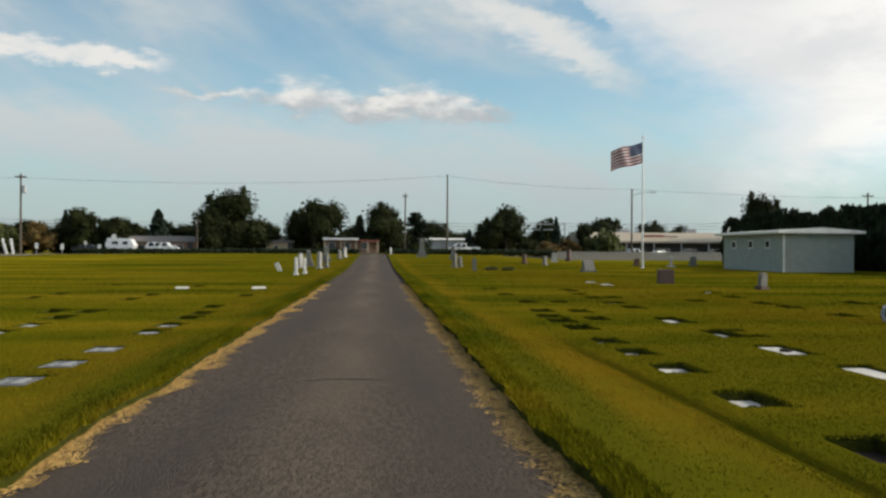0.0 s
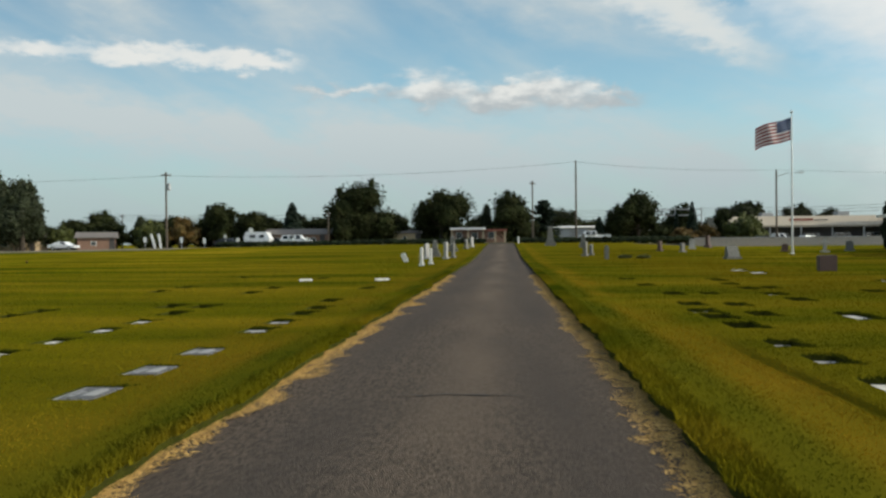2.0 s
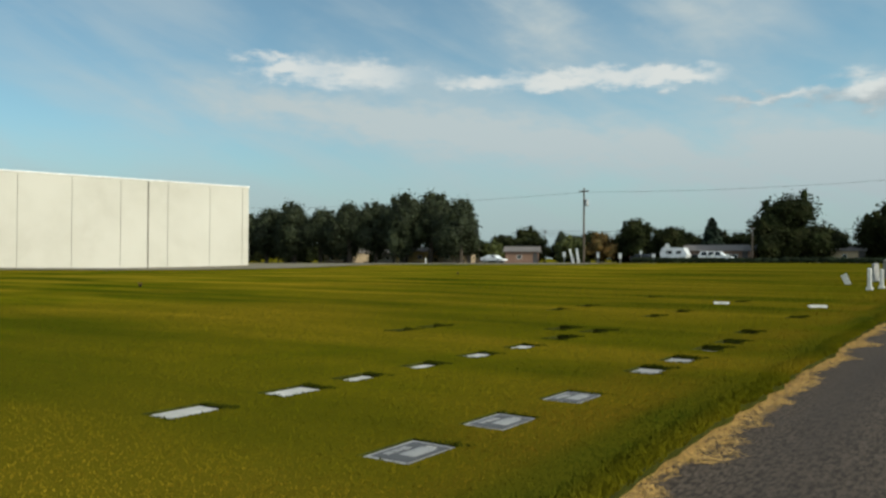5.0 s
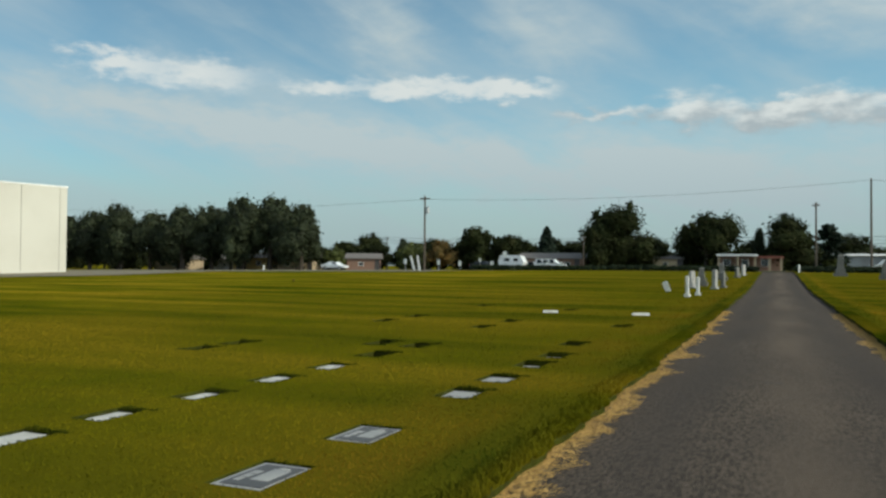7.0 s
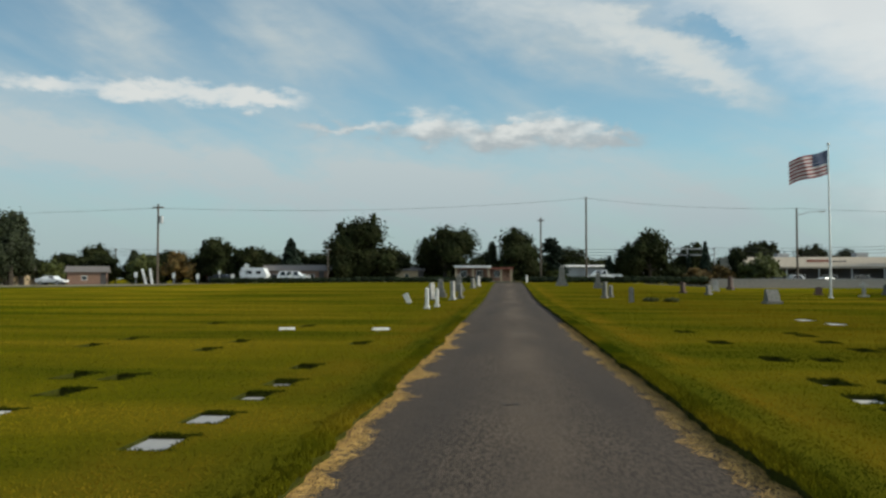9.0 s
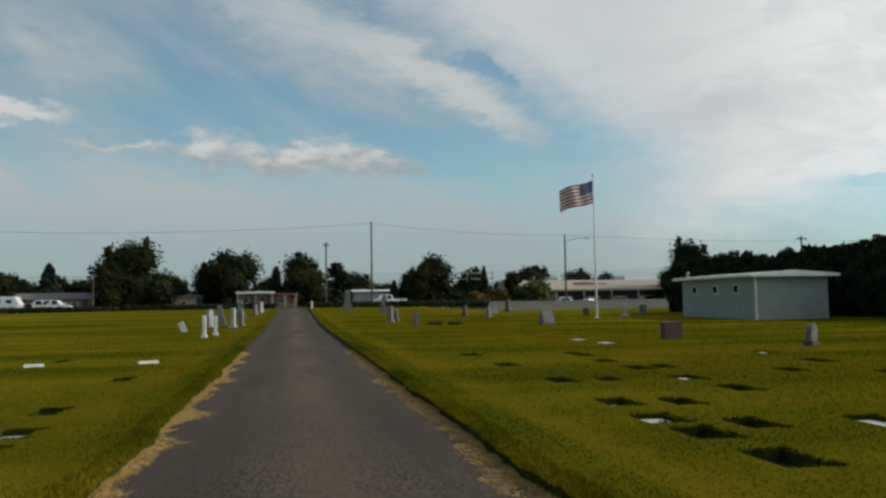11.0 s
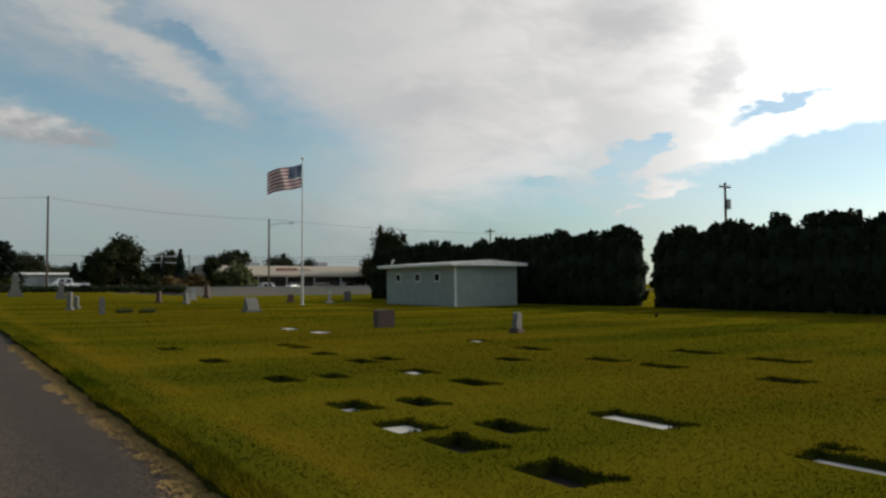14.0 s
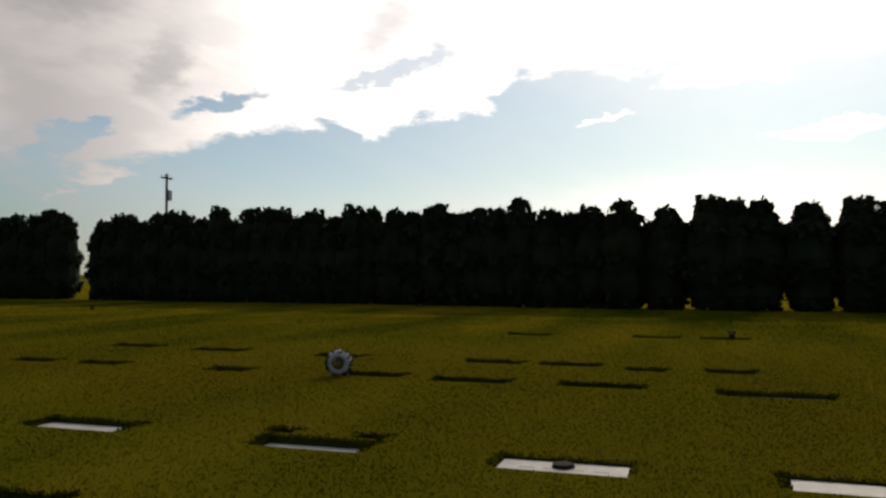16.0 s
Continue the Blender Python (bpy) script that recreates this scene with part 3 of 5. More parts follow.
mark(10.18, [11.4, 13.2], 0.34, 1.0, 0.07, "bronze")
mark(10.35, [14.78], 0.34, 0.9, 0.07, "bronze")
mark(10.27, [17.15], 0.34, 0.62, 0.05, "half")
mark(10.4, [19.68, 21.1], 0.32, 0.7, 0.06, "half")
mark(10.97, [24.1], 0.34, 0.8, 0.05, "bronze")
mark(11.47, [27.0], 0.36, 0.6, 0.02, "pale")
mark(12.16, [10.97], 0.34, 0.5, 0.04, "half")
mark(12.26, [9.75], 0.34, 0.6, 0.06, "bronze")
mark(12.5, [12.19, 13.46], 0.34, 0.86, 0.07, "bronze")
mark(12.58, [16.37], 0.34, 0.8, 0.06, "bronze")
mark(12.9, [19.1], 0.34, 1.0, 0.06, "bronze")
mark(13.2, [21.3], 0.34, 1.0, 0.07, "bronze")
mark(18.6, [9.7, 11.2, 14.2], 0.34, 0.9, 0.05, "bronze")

HOLES = [(x - w / 2 - 0.015, x + w / 2 + 0.015, y - n / 2 - 0.015, y + n / 2 + 0.015) for x, y, w, n, d, l in MARKERS]


def build_ground():
    def lines(stops, extra):
        out = []
        for (a, b, n) in stops:
            out += [a + (b - a) * i / n for i in range(n)]
        out.append(stops[-1][1])
        out = [v for v in out if all(abs(v - e) > 0.02 for e in extra)]
        return sorted(set(out) | set(extra))
    hx = sorted({round(v, 3) for h in HOLES for v in h[:2]} | {DRIVE_L, DRIVE_R, -3.2, -2.8, -2.5, 1.5, 1.75, 2.0, 2.25, 2.6, 2.7, 2.76, 2.82, 2.88, 2.94, 3.0, 3.1})
    hy = sorted({round(v, 3) for h in HOLES for v in h[2:]})
    xs = lines([(-2600, -300, 6), (-300, -60, 16), (-60, -12, 30), (-12, 20, 110), (20, 60, 24), (60, 300, 16), (300, 2600, 6)], hx)
    ys = lines([(-2600, -40, 6), (-40, 2, 12), (2, 36, 130), (36, 130, 70), (130, 300, 12), (300, 2600, 6)], hy)
    il, ir = xs.index(DRIVE_L), xs.index(DRIVE_R)
    verts, faces, index = [], [], {}
    bare = []

    def v(i, j):
        if (i, j) not in index:
            x, y = xs[i], ys[j]
            if y < DRIVE_END + 1 and y > -40:
                if i == il:
                    x = edge(-1, y)
                elif i == ir:
                    x = edge(1, y)
            index[i, j] = len(verts)
            verts.append((x, y, land(x, y)))
        return index[i, j]
    inside = [(round(a, 3), round(b, 3), round(c, 3), round(d, 3)) for a, b, c, d in HOLES]
    for i in range(len(xs) - 1):
        cx = (xs[i] + xs[i + 1]) / 2
        near = [h for h in inside if h[0] < cx < h[1]]
        for j in range(len(ys) - 1):
            cy = (ys[j] + ys[j + 1]) / 2
            if il <= i < ir and -40 < cy < DRIVE_END:
                continue
            if near and any(h[2] < cy < h[3] for h in near):
                continue
            faces.append((v(i, j), v(i + 1, j), v(i + 1, j + 1), v(i, j + 1)))
    # banks of turf at the holes and along the drive, with shade in their darker colour
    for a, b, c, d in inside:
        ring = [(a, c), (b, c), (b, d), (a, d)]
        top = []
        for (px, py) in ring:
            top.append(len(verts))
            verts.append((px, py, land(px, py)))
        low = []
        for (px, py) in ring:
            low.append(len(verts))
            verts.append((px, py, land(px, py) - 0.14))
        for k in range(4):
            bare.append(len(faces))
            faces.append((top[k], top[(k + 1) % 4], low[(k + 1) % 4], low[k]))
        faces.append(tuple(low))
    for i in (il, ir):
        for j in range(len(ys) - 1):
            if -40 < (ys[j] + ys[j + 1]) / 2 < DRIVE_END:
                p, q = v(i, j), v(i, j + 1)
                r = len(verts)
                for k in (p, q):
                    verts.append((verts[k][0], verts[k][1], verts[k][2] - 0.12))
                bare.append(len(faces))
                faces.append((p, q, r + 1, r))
    g = raw("ground", verts, faces, [M_LAWN, M_BANK_SHADE])
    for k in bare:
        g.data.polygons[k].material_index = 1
    return tagged(g, "mown yellow-green cemetery lawn with dry patches", "lawn", kind="structure")


build_ground()


def build_drive():
    verts, faces = [], []
    xs = [DRIVE_L - 0.5, DRIVE_L, DRIVE_L + 0.5, -0.43, DRIVE_R - 0.5, DRIVE_R, DRIVE_R + 0.5]
    zs = [-0.03, -0.012, 0.008, 0.02, 0.008, -0.012, -0.03]
    ys = [-40 + 1.0 * i for i in range(int(DRIVE_END + 41) + 2)]
    for y in ys:
        for x, z in zip(xs, zs):
            verts.append((x, y, z + step(50, 112, y) * 0.95 + 0.006 * noise.noise((x, y * 0.4, 0))))
    n = len(xs)
    for j in range(len(ys) - 1):
        for i in range(n - 1):
            a = j * n + i
            faces.append((a, a + 1, a + 1 + n, a + n))
    d = raw("road_drive", verts, faces, M_ASPHALT)
    smooth(d)
    tagged(d, "narrow worn grey-brown asphalt cemetery drive", "drive", kind="structure")
    # cracks across the drive and dark patches, as thin sealed strips
    rnd = random.Random(3)
    for y, x0, x1, w in ((9.07, -1.05, 0.3, 0.06), (29.3, -0.5, -0.1, 0.28), (16.5, -0.82, -0.52, 0.09), (40.5, -0.55, 0.1, 0.3)):
        top, low = [], []
        k = 14
        bm = bmesh.new()
        for i in range(k + 1):
            x = x0 + (x1 - x0) * i / k
            yy = y + rnd.uniform(-0.05, 0.05) * (0.4 if w > 0.1 else 1)
            hw = w * (0.25 + rnd.random()) * math.sin(math.pi * (i + 0.4) / (k + 0.8)) * 0.5
            z = 0.026 + 0.006 * noise.noise((x, yy * 0.4, 0))
            top.append(bm.verts.new((x, yy + hw, z)))
            low.append(bm.verts.new((x, yy - hw, z)))
        for i in range(k):
            bm.faces.new((low[i], low[i + 1], top[i + 1], top[i]))
        part("crack", bm, M_CRACK, d)


build_drive()

# public road, its far verge and the western yard
def strip(name, x0, x1, y0, y1, lift, mat, label, cat, n=40, rows=3):
    verts, faces = [], []
    for i in range(n + 1):
        x = x0 + (x1 - x0) * i / n
        for j in range(rows + 1):
            y = y0 + (y1 - y0) * j / rows
            verts.append((x, y, land(x, y) + lift))
        for y in (y0, y1):
            verts.append((x, y, land(x, y) - 0.3))
    k = rows + 3
    for i in range(n):
        a = k * i
        for j in range(rows):
            faces.append((a + j, a + k + j, a + k + j + 1, a + j + 1))
        faces += [(a, a + rows + 1, a + k + rows + 1, a + k), (a + rows, a + k + rows, a + k + rows + 2, a + rows + 2)]
    return tagged(raw(name, verts, faces, mat), label, cat, kind="structure")


strip("road_public", -400, 400, 122.5, 131.5, 0.03, M_ROAD, "two-lane grey asphalt public road", "road")
strip("pavement_verge", -400, 400, 131.6, 135, 0.06, M_GRAVEL, "gravel verge beyond the public road", "verge")
strip("pavement_yard", -240, -74, 20, 98, 0.06, M_GRAVEL, "bare gravel yard beside the warehouse", "gravel", 60, 30)
strip("pavement_track", -240, -42, 98.1, 115, 0.06, M_GRAVEL, "bare gravel track along the cemetery edge", "gravel", 60, 8)


# ---- grass ----
def blades(name, count, region, h, w, mat, label, lean=0.6, keep=None, seed=1, flat_=False, cat="grass"):
    rg = np.random.RandomState(seed)
    x0, x1, y0, y1 = region
    px, py = rg.uniform(x0, x1, count), rg.uniform(y0, y1, count)
    ok = np.ones(count, bool)
    for a, b, c, d in HOLES:
        ok &= ~((px > a - 0.01) & (px < b + 0.01) & (py > c - 0.01) & (py < d + 0.01))
    px, py = px[ok], py[ok]
    pts = [(x, y) for x, y in zip(px, py) if keep is None or keep(x, y, rg)]
    n = len(pts)
    base = np.array([(x, y, (land(x, y) if not flat_ else 0.005) - 0.004) for x, y in pts])
    ang = rg.uniform(0, 2 * np.pi, n)
    hh = h * rg.uniform(0.5, 1.25, n)
    ww = w * rg.uniform(0.7, 1.3, n)
    side = np.stack([np.cos(ang), np.sin(ang), 0 * ang], 1) * ww[:, None] / 2
    ang2 = rg.uniform(0, 2 * np.pi, n)
    tip = np.stack([np.cos(ang2), np.sin(ang2), 0 * ang2], 1) * (hh * lean * rg.uniform(0.2, 1.2, n))[:, None]
    tip[:, 2] = hh if not flat_ else hh * rg.uniform(0.02, 0.25, n)
    verts = np.empty((n * 3, 3))
    verts[0::3], verts[1::3], verts[2::3] = base - side, base + side, base + tip
    me = bpy.data.meshes.new(name)
    me.from_pydata(verts.tolist(), [], np.arange(n * 3).reshape(-1, 3).tolist())
    finish(me, mat)
    return tagged(new(name, me), label, cat, kind="stuff")


def left_side(x, y, rg):
    return x < edge(-1, y) - 0.01


def right_side(x, y, rg):
    return x > edge(1, y) + 0.01


def turf():
    """Turf blades, thinning out and widening with distance from the drive's middle."""
    rg = np.random.RandomState(1)
    n = 1250000
    r = (3.2 ** 0.4 + rg.rand(n) * (75 ** 0.4 - 3.2 ** 0.4)) ** 2.5
    a = np.radians(rg.uniform(-78, 118, n))
    cy = 1.0 + 8.8 * rg.rand(n)
    px, py = -0.4 + r * np.sin(a), cy + r * np.cos(a)
    ok = (np.abs(px) < 34) & (py > 2.5) & (py < 80)
    for x, y, w, m, d, l in MARKERS:
        near = 0.05
        ok &= ~((px > x - w / 2 - (near if x > 0 else 0.05)) & (px < x + w / 2 + 0.03) & (py > y - m / 2 - near) & (py < y + m / 2 + 0.03))
    px, py, r = px[ok], py[ok], r[ok]
    keep = np.array([(x < DRIVE_L - 0.35 or x > DRIVE_R + 0.4 or x < edge(-1, y) - 0.01 or x > edge(1, y) + 0.01) for x, y in zip(px, py)])
    px, py, r = px[keep], py[keep], r[keep]
    n = len(px)
    base = np.array([(x, y, land(x, y) - 0.004) for x, y in zip(px, py)])
    hh = 0.018 * rg.uniform(0.4, 1.3, n) * (1 + 0.006 * r)
    ww = 0.0135 * (np.maximum(r, 4) / 5) ** 0.65 * rg.uniform(0.7, 1.3, n)
    t1, t2 = rg.uniform(0, 2 * np.pi, n), rg.uniform(0, 2 * np.pi, n)
    side = np.stack([np.cos(t1), np.sin(t1), 0 * t1], 1) * ww[:, None] / 2
    tip = np.stack([np.cos(t2), np.sin(t2), 0 * t2], 1) * (hh * 0.55 * rg.uniform(0.1, 1.2, n))[:, None]
    tip[:, 2] = hh
    verts = np.empty((n * 3, 3))
    verts[0::3], verts[1::3], verts[2::3] = base - side, base + side, base + tip
    me = bpy.data.meshes.new("grass")
    me.vertices.add(n * 3)
    me.vertices.foreach_set("co", verts.ravel())
    me.loops.add(n * 3)
    me.loops.foreach_set("vertex_index", np.arange(n * 3))
    me.polygons.add(n)
    me.polygons.foreach_set("loop_start", np.arange(n) * 3)
    me.update(calc_edges=True)
    finish(me, M_BLADE)
    return tagged(new("grass", me), "short mown turf blades on the cemetery lawn", "grass", kind="stuff")


turf()


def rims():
    """Rank uncut grass, its backlit shade put into the colour, overhanging the sunward, far and near borders of the
    flat markers.
    """
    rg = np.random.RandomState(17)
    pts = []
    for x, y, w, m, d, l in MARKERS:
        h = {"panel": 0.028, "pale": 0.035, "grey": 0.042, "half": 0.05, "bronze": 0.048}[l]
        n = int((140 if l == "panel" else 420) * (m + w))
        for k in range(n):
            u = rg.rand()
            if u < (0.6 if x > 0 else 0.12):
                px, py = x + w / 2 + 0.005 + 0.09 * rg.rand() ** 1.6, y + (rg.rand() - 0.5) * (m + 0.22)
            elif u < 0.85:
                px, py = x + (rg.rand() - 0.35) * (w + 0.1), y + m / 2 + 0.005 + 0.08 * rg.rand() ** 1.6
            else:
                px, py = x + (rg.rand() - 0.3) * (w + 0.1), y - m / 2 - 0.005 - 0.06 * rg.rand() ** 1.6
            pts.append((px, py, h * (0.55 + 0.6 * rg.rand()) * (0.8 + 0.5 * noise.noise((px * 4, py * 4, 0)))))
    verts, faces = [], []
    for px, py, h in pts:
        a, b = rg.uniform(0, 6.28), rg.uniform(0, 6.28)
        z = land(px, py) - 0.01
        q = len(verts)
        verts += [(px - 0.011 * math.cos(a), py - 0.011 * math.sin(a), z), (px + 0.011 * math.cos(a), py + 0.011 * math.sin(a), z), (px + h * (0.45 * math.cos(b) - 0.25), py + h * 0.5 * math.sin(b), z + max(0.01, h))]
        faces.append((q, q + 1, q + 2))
    g = raw("shaded_rank_grass", verts, faces, M_RANK_SHADE)
    return tagged(g, "uncut grass tufts round the flat markers, coloured dark as if backlit", "grass", kind="stuff")


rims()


def fringe_l(x, y, rg):
    e = edge(-1, y)
    return e - 0.25 < x < e + 0.045


def fringe_r(x, y, rg):
    e = edge(1, y)
    return e - 0.045 < x < e + 0.25


blades("grass_fringe", 110000, (-2.8, -1.9, 1.0, 36.0), 0.055, 0.012, M_BLADE, "longer uncut grass along the drive", 0.9, fringe_l, 6)
blades("grass_fringe", 110000, (1.0, 1.9, 1.0, 36.0), 0.065, 0.012, M_BLADE, "longer uncut grass along the drive", 0.9, fringe_r, 7)


def straw_l(x, y, rg):
    e = edge(-1, y)
    reach = 0.14 + 0.58 * max(0.0, noise.noise((y * 0.8, 1.0, 8.0)) + 0.18) + 0.14 * noise.noise((y * 4.0, 2.0, 3.0))
    return e - 0.02 < x < e + reach * rg.rand() ** 0.6 and rg.rand() < 0.85 + 0.9 * noise.noise((x * 6.0, y * 3.0, 4.0))


def straw_r(x, y, rg):
    e = edge(1, y)
    reach = 0.27 + 0.24 * max(0.0, noise.noise((y * 0.8, 9.0, 2.0)) + 0.2) + 0.12 * noise.noise((y * 4.0, 6.0, 3.0))
    return e - reach * rg.rand() ** 0.6 < x < e + 0.02 and rg.rand() < 0.85 + 0.9 * noise.noise((x * 6.0, y * 3.0, 9.0))


blades("dead_grass", 290000, (-2.5, -1.2, 1.0, 34.0), 0.06, 0.012, M_STRAW, "dead straw-coloured grass at the drive's edge", 1.4, straw_l, 8, True)
blades("dead_grass", 230000, (0.6, 1.65, 1.0, 34.0), 0.055, 0.012, M_STRAW, "dead straw-coloured grass at the drive's edge", 1.4, straw_r, 9, True)


# ---- grave markers ----
def flat_marker(x, y, w, n, d, look_):
    z = land(x, y) - d
    rnd = random.Random(int(x * 100) * 31 + int(y * 100))
    mat = {"pale": M_PALE, "grey": M_GRANITE, "panel": M_GRANITE, "bronze": M_BRONZE_SHADE, "half": M_PALE}[look_]
    label = {"pale": "pale stone flat grave marker set in the turf", "grey": "grey granite flat grave marker set in the turf", "panel": "grey granite flat marker with dark engraved panel", "bronze": "weathered flat grave marker sunk in the turf, darkened for shade", "half": "pale flat grave marker half sunk under turf"}[look_]
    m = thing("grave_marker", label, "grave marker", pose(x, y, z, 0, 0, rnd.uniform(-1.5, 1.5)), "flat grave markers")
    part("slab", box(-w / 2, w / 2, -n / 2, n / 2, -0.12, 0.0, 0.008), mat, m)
    if look_ == "panel":
        part("panel", box(-w / 2 + 0.045, w / 2 - 0.03, -n / 2 + 0.06, n / 2 - 0.05, 0.0005, 0.004, 0.0), M_PANEL, m, "polished dark panel")
        for k in range(3):
            yy = -n * 0.26 + k * 0.09
            part("engraved_bar", box(-w * 0.30, -w * 0.30 + 0.05 + 0.01 * k, yy, yy + 0.075, 0.0045, 0.0065), M_GRANITE, m)
        part("engraved_relief", box(-0.02, w * 0.30, -n * 0.18, n * 0.28, 0.0045, 0.0075, 0.0, top=(0.8, 0.85)), M_GRANITE, m)
        part("engraved_bar", box(w * 0.02, w * 0.22, n * 0.29, n * 0.33, 0.0045, 0.0065), M_PALE, m)
    elif n > 0.9 and look_ == "pale" and 11 < y < 12:
        for k in range(4):
            yy = -n * 0.36 + k * n * 0.19
            part("engraved_bar", box(-0.05, -0.03 + 0.01 * (k % 2), yy, yy + n * 0.12, 0.0005, 0.003), M_GRANITE, m)
        part("vase_cap", tube([(0.04, 0.0, 0), (0.04, 0.0, 0.03)], [0.09, 0.08], 14), M_BRONZE_SHADE, m, "round bronze vase cap")
    return m


for row in MARKERS:
    flat_marker(*row)


def upright(x, y, w, t, h, mat, label, style="round", lean=0.0, base=True, turn=0.0, name="headstone"):
    m = thing(name, label, "headstone", pose(x, y, land(x, y) - 0.02, 0, lean, turn), "upright headstones")
    b = 0.0
    if base:
        b = 0.14 if h < 1.3 else 0.3
        part("plinth", box(-w * 0.68, w * 0.68, -t * 0.95, t * 0.95, -0.05, b, 0.015), mat if style != "darkbase" else M_DARK_STONE, m)
    if style == "obelisk":
        part("plinth", box(-w * 0.5, w * 0.5, -w * 0.5, w * 0.5, b, b + h * 0.18, 0.02), mat, m)
        part("shaft", box(-w * 0.36, w * 0.36, -w * 0.36, w * 0.36, b + h * 0.18, h * 0.9, 0.012, top=(0.72, 0.72)), mat, m)
        part("cap", box(-w * 0.30, w * 0.30, -w * 0.30, w * 0.30, h * 0.9, h, 0.006, top=(0.15, 0.15)), mat, m)
    elif style == "cross":
        part("shaft", box(-w * 0.2, w * 0.2, -t / 2, t / 2, b, h, 0.012), mat, m)
        part("arm", box(-w * 0.62, w * 0.62, -t / 2 - 0.004, t / 2 + 0.004, h * 0.68, h * 0.68 + w * 0.36, 0.012), mat, m)
    elif style == "slant":
        out = [(-t, b), (t, b), (t * 0.55, h), (t * 0.15, h)]
        bm = prism(out, -w / 2, w / 2, 0.012)
        bmesh.ops.rotate(bm, verts=bm.verts, cent=(0, 0, 0), matrix=Matrix.Rotation(radians(90), 3, "Z"))
        part("tablet", bm, mat, m)
    else:
        k = 10
        out = [(-w / 2, b), (w / 2, b), (w / 2, h * 0.82)]
        if style in ("round", "darkbase"):
            out += [(w / 2 * math.cos(math.pi * i / k), h * 0.82 + h * 0.18 * math.sin(math.pi * i / k)) for i in range(1, k)]
        else:
            out += [(w / 2, h * 0.96), (w * 0.42, h), (-w * 0.42, h), (-w / 2, h * 0.96)]
        out += [(-w / 2, h * 0.82)]
        part("tablet", prism(out, -t / 2, t / 2, 0.008), mat, m)
    return m


upright(-4.6, 45.5, 0.42, 0.13, 1.02, M_WHITE_STONE, "white marble upright headstone beside the drive", "square", 0, True, 90)
upright(-4.35, 48.2, 0.40, 0.13, 0.95, M_WHITE_STONE, "white marble upright headstone beside the drive", "square", 2, True, 90)
upright(-6.45, 53.5, 0.30, 0.10, 0.62, M_WHITE_STONE, "small leaning white headstone slab", "square", -24, False, 0)
upright(-5.75, 60.0, 0.50, 0.16, 1.15, M_GRANITE, "tall grey upright headstone", "round", 0, True, 60)
upright(-5.5, 64.0, 0.62, 0.3, 1.35, M_OLD_STONE, "grey weathered stone obelisk", "obelisk")
upright(-4.3, 59.5, 0.55, 0.2, 1.25, M_GRANITE, "grey upright headstone with square top", "square", 0, True, 80)
upright(-3.95, 62.0, 0.5, 0.2, 1.1, M_OLD_STONE, "weathered grey rounded headstone", "round", 0, True, 80)
upright(-4.9, 76.0, 0.7, 0.3, 1.5, M_OLD_STONE, "tall weathered stone obelisk", "obelisk")
upright(-4.0, 84.0, 0.6, 0.2, 1.0, M_OLD_STONE, "weathered grey rounded headstone", "round", 0, True, 70)
upright(-3.7, 90.0, 0.6, 0.2, 1.1, M_GRANITE, "plain grey upright headstone", "square", 0, True, 70)
upright(6.1, 63.0, 0.55, 0.22, 1.15, M_OLD_STONE, "weathered grey upright headstone", "square", 0, True, 70)
upright(6.75, 65.0, 0.45, 0.2, 0.85, M_OLD_STONE, "weathered grey rounded headstone", "round", 0, True, 70)
upright(6.8, 55.8, 0.28, 0.14, 0.95, M_OLD_STONE, "narrow weathered stone post marker", "round", 0, False, 0)
upright(5.1, 92.0, 0.9, 0.5, 2.2, M_OLD_STONE, "large grey stone monument with stepped base", "obelisk")
upright(8.0, 84.0, 0.6, 0.3, 1.5, M_OLD_STONE, "weathered grey stone obelisk", "obelisk")
upright(13.6, 73.0, 0.5, 0.25, 0.9, M_DARK_STONE, "dark brown upright headstone", "square", 0, True, 60)
upright(21.5, 88.0, 0.8, 0.3, 1.3, M_DARK_STONE, "dark brown broad headstone", "square", 0, True, 60)
upright(14.6, 54.3, 0.75, 0.3, 0.85, M_OLD_STONE, "grey slanted headstone on a broad base", "slant", 0, True, 10)
upright(14.9, 70.0, 0.5, 0.2, 0.8, M_OLD_STONE, "weathered grey upright headstone", "round", 0, True, 50)
upright(26.3, 69.5, 0.5, 0.2, 1.15, M_GRANITE, "pale grey stone cross on a dark base", "cross")
upright(24.3, 73.0, 0.5, 0.2, 0.7, M_DARK_STONE, "low dark rounded headstone", "round")
upright(31.0, 76.0, 0.6, 0.25, 0.95, M_OLD_STONE, "weathered grey rounded headstone", "round")
upright(18.0, 80.0, 0.5, 0.2, 1.0, M_GRANITE, "pale grey upright headstone", "round")
upright(12.8, 34.7, 0.66, 0.36, 0.64, M_DARK_STONE, "squat brown granite block headstone", "square", 0, False, 0)
upright(14.5, 29.2, 0.34, 0.16, 0.66, M_OLD_STONE, "small pale stone tablet leaning on a dark base", "darkbase", 6, True, 25)
for x, y, w, n in ((-6.95, 29.2, 0.22, 0.46), (-4.28, 29.3, 0.22, 0.5)):
    m = thing("grave_marker", "raised white stone slant-faced grave marker", "grave marker", pose(x, y, land(x, y) - 0.01, 0, 0, 18), "bevel grave markers")
    part("slab", box(-n / 2, n / 2, -w / 2, w / 2, 0, 0.075, 0.012, top=(0.94, 0.8)), M_WHITE_STONE, m)
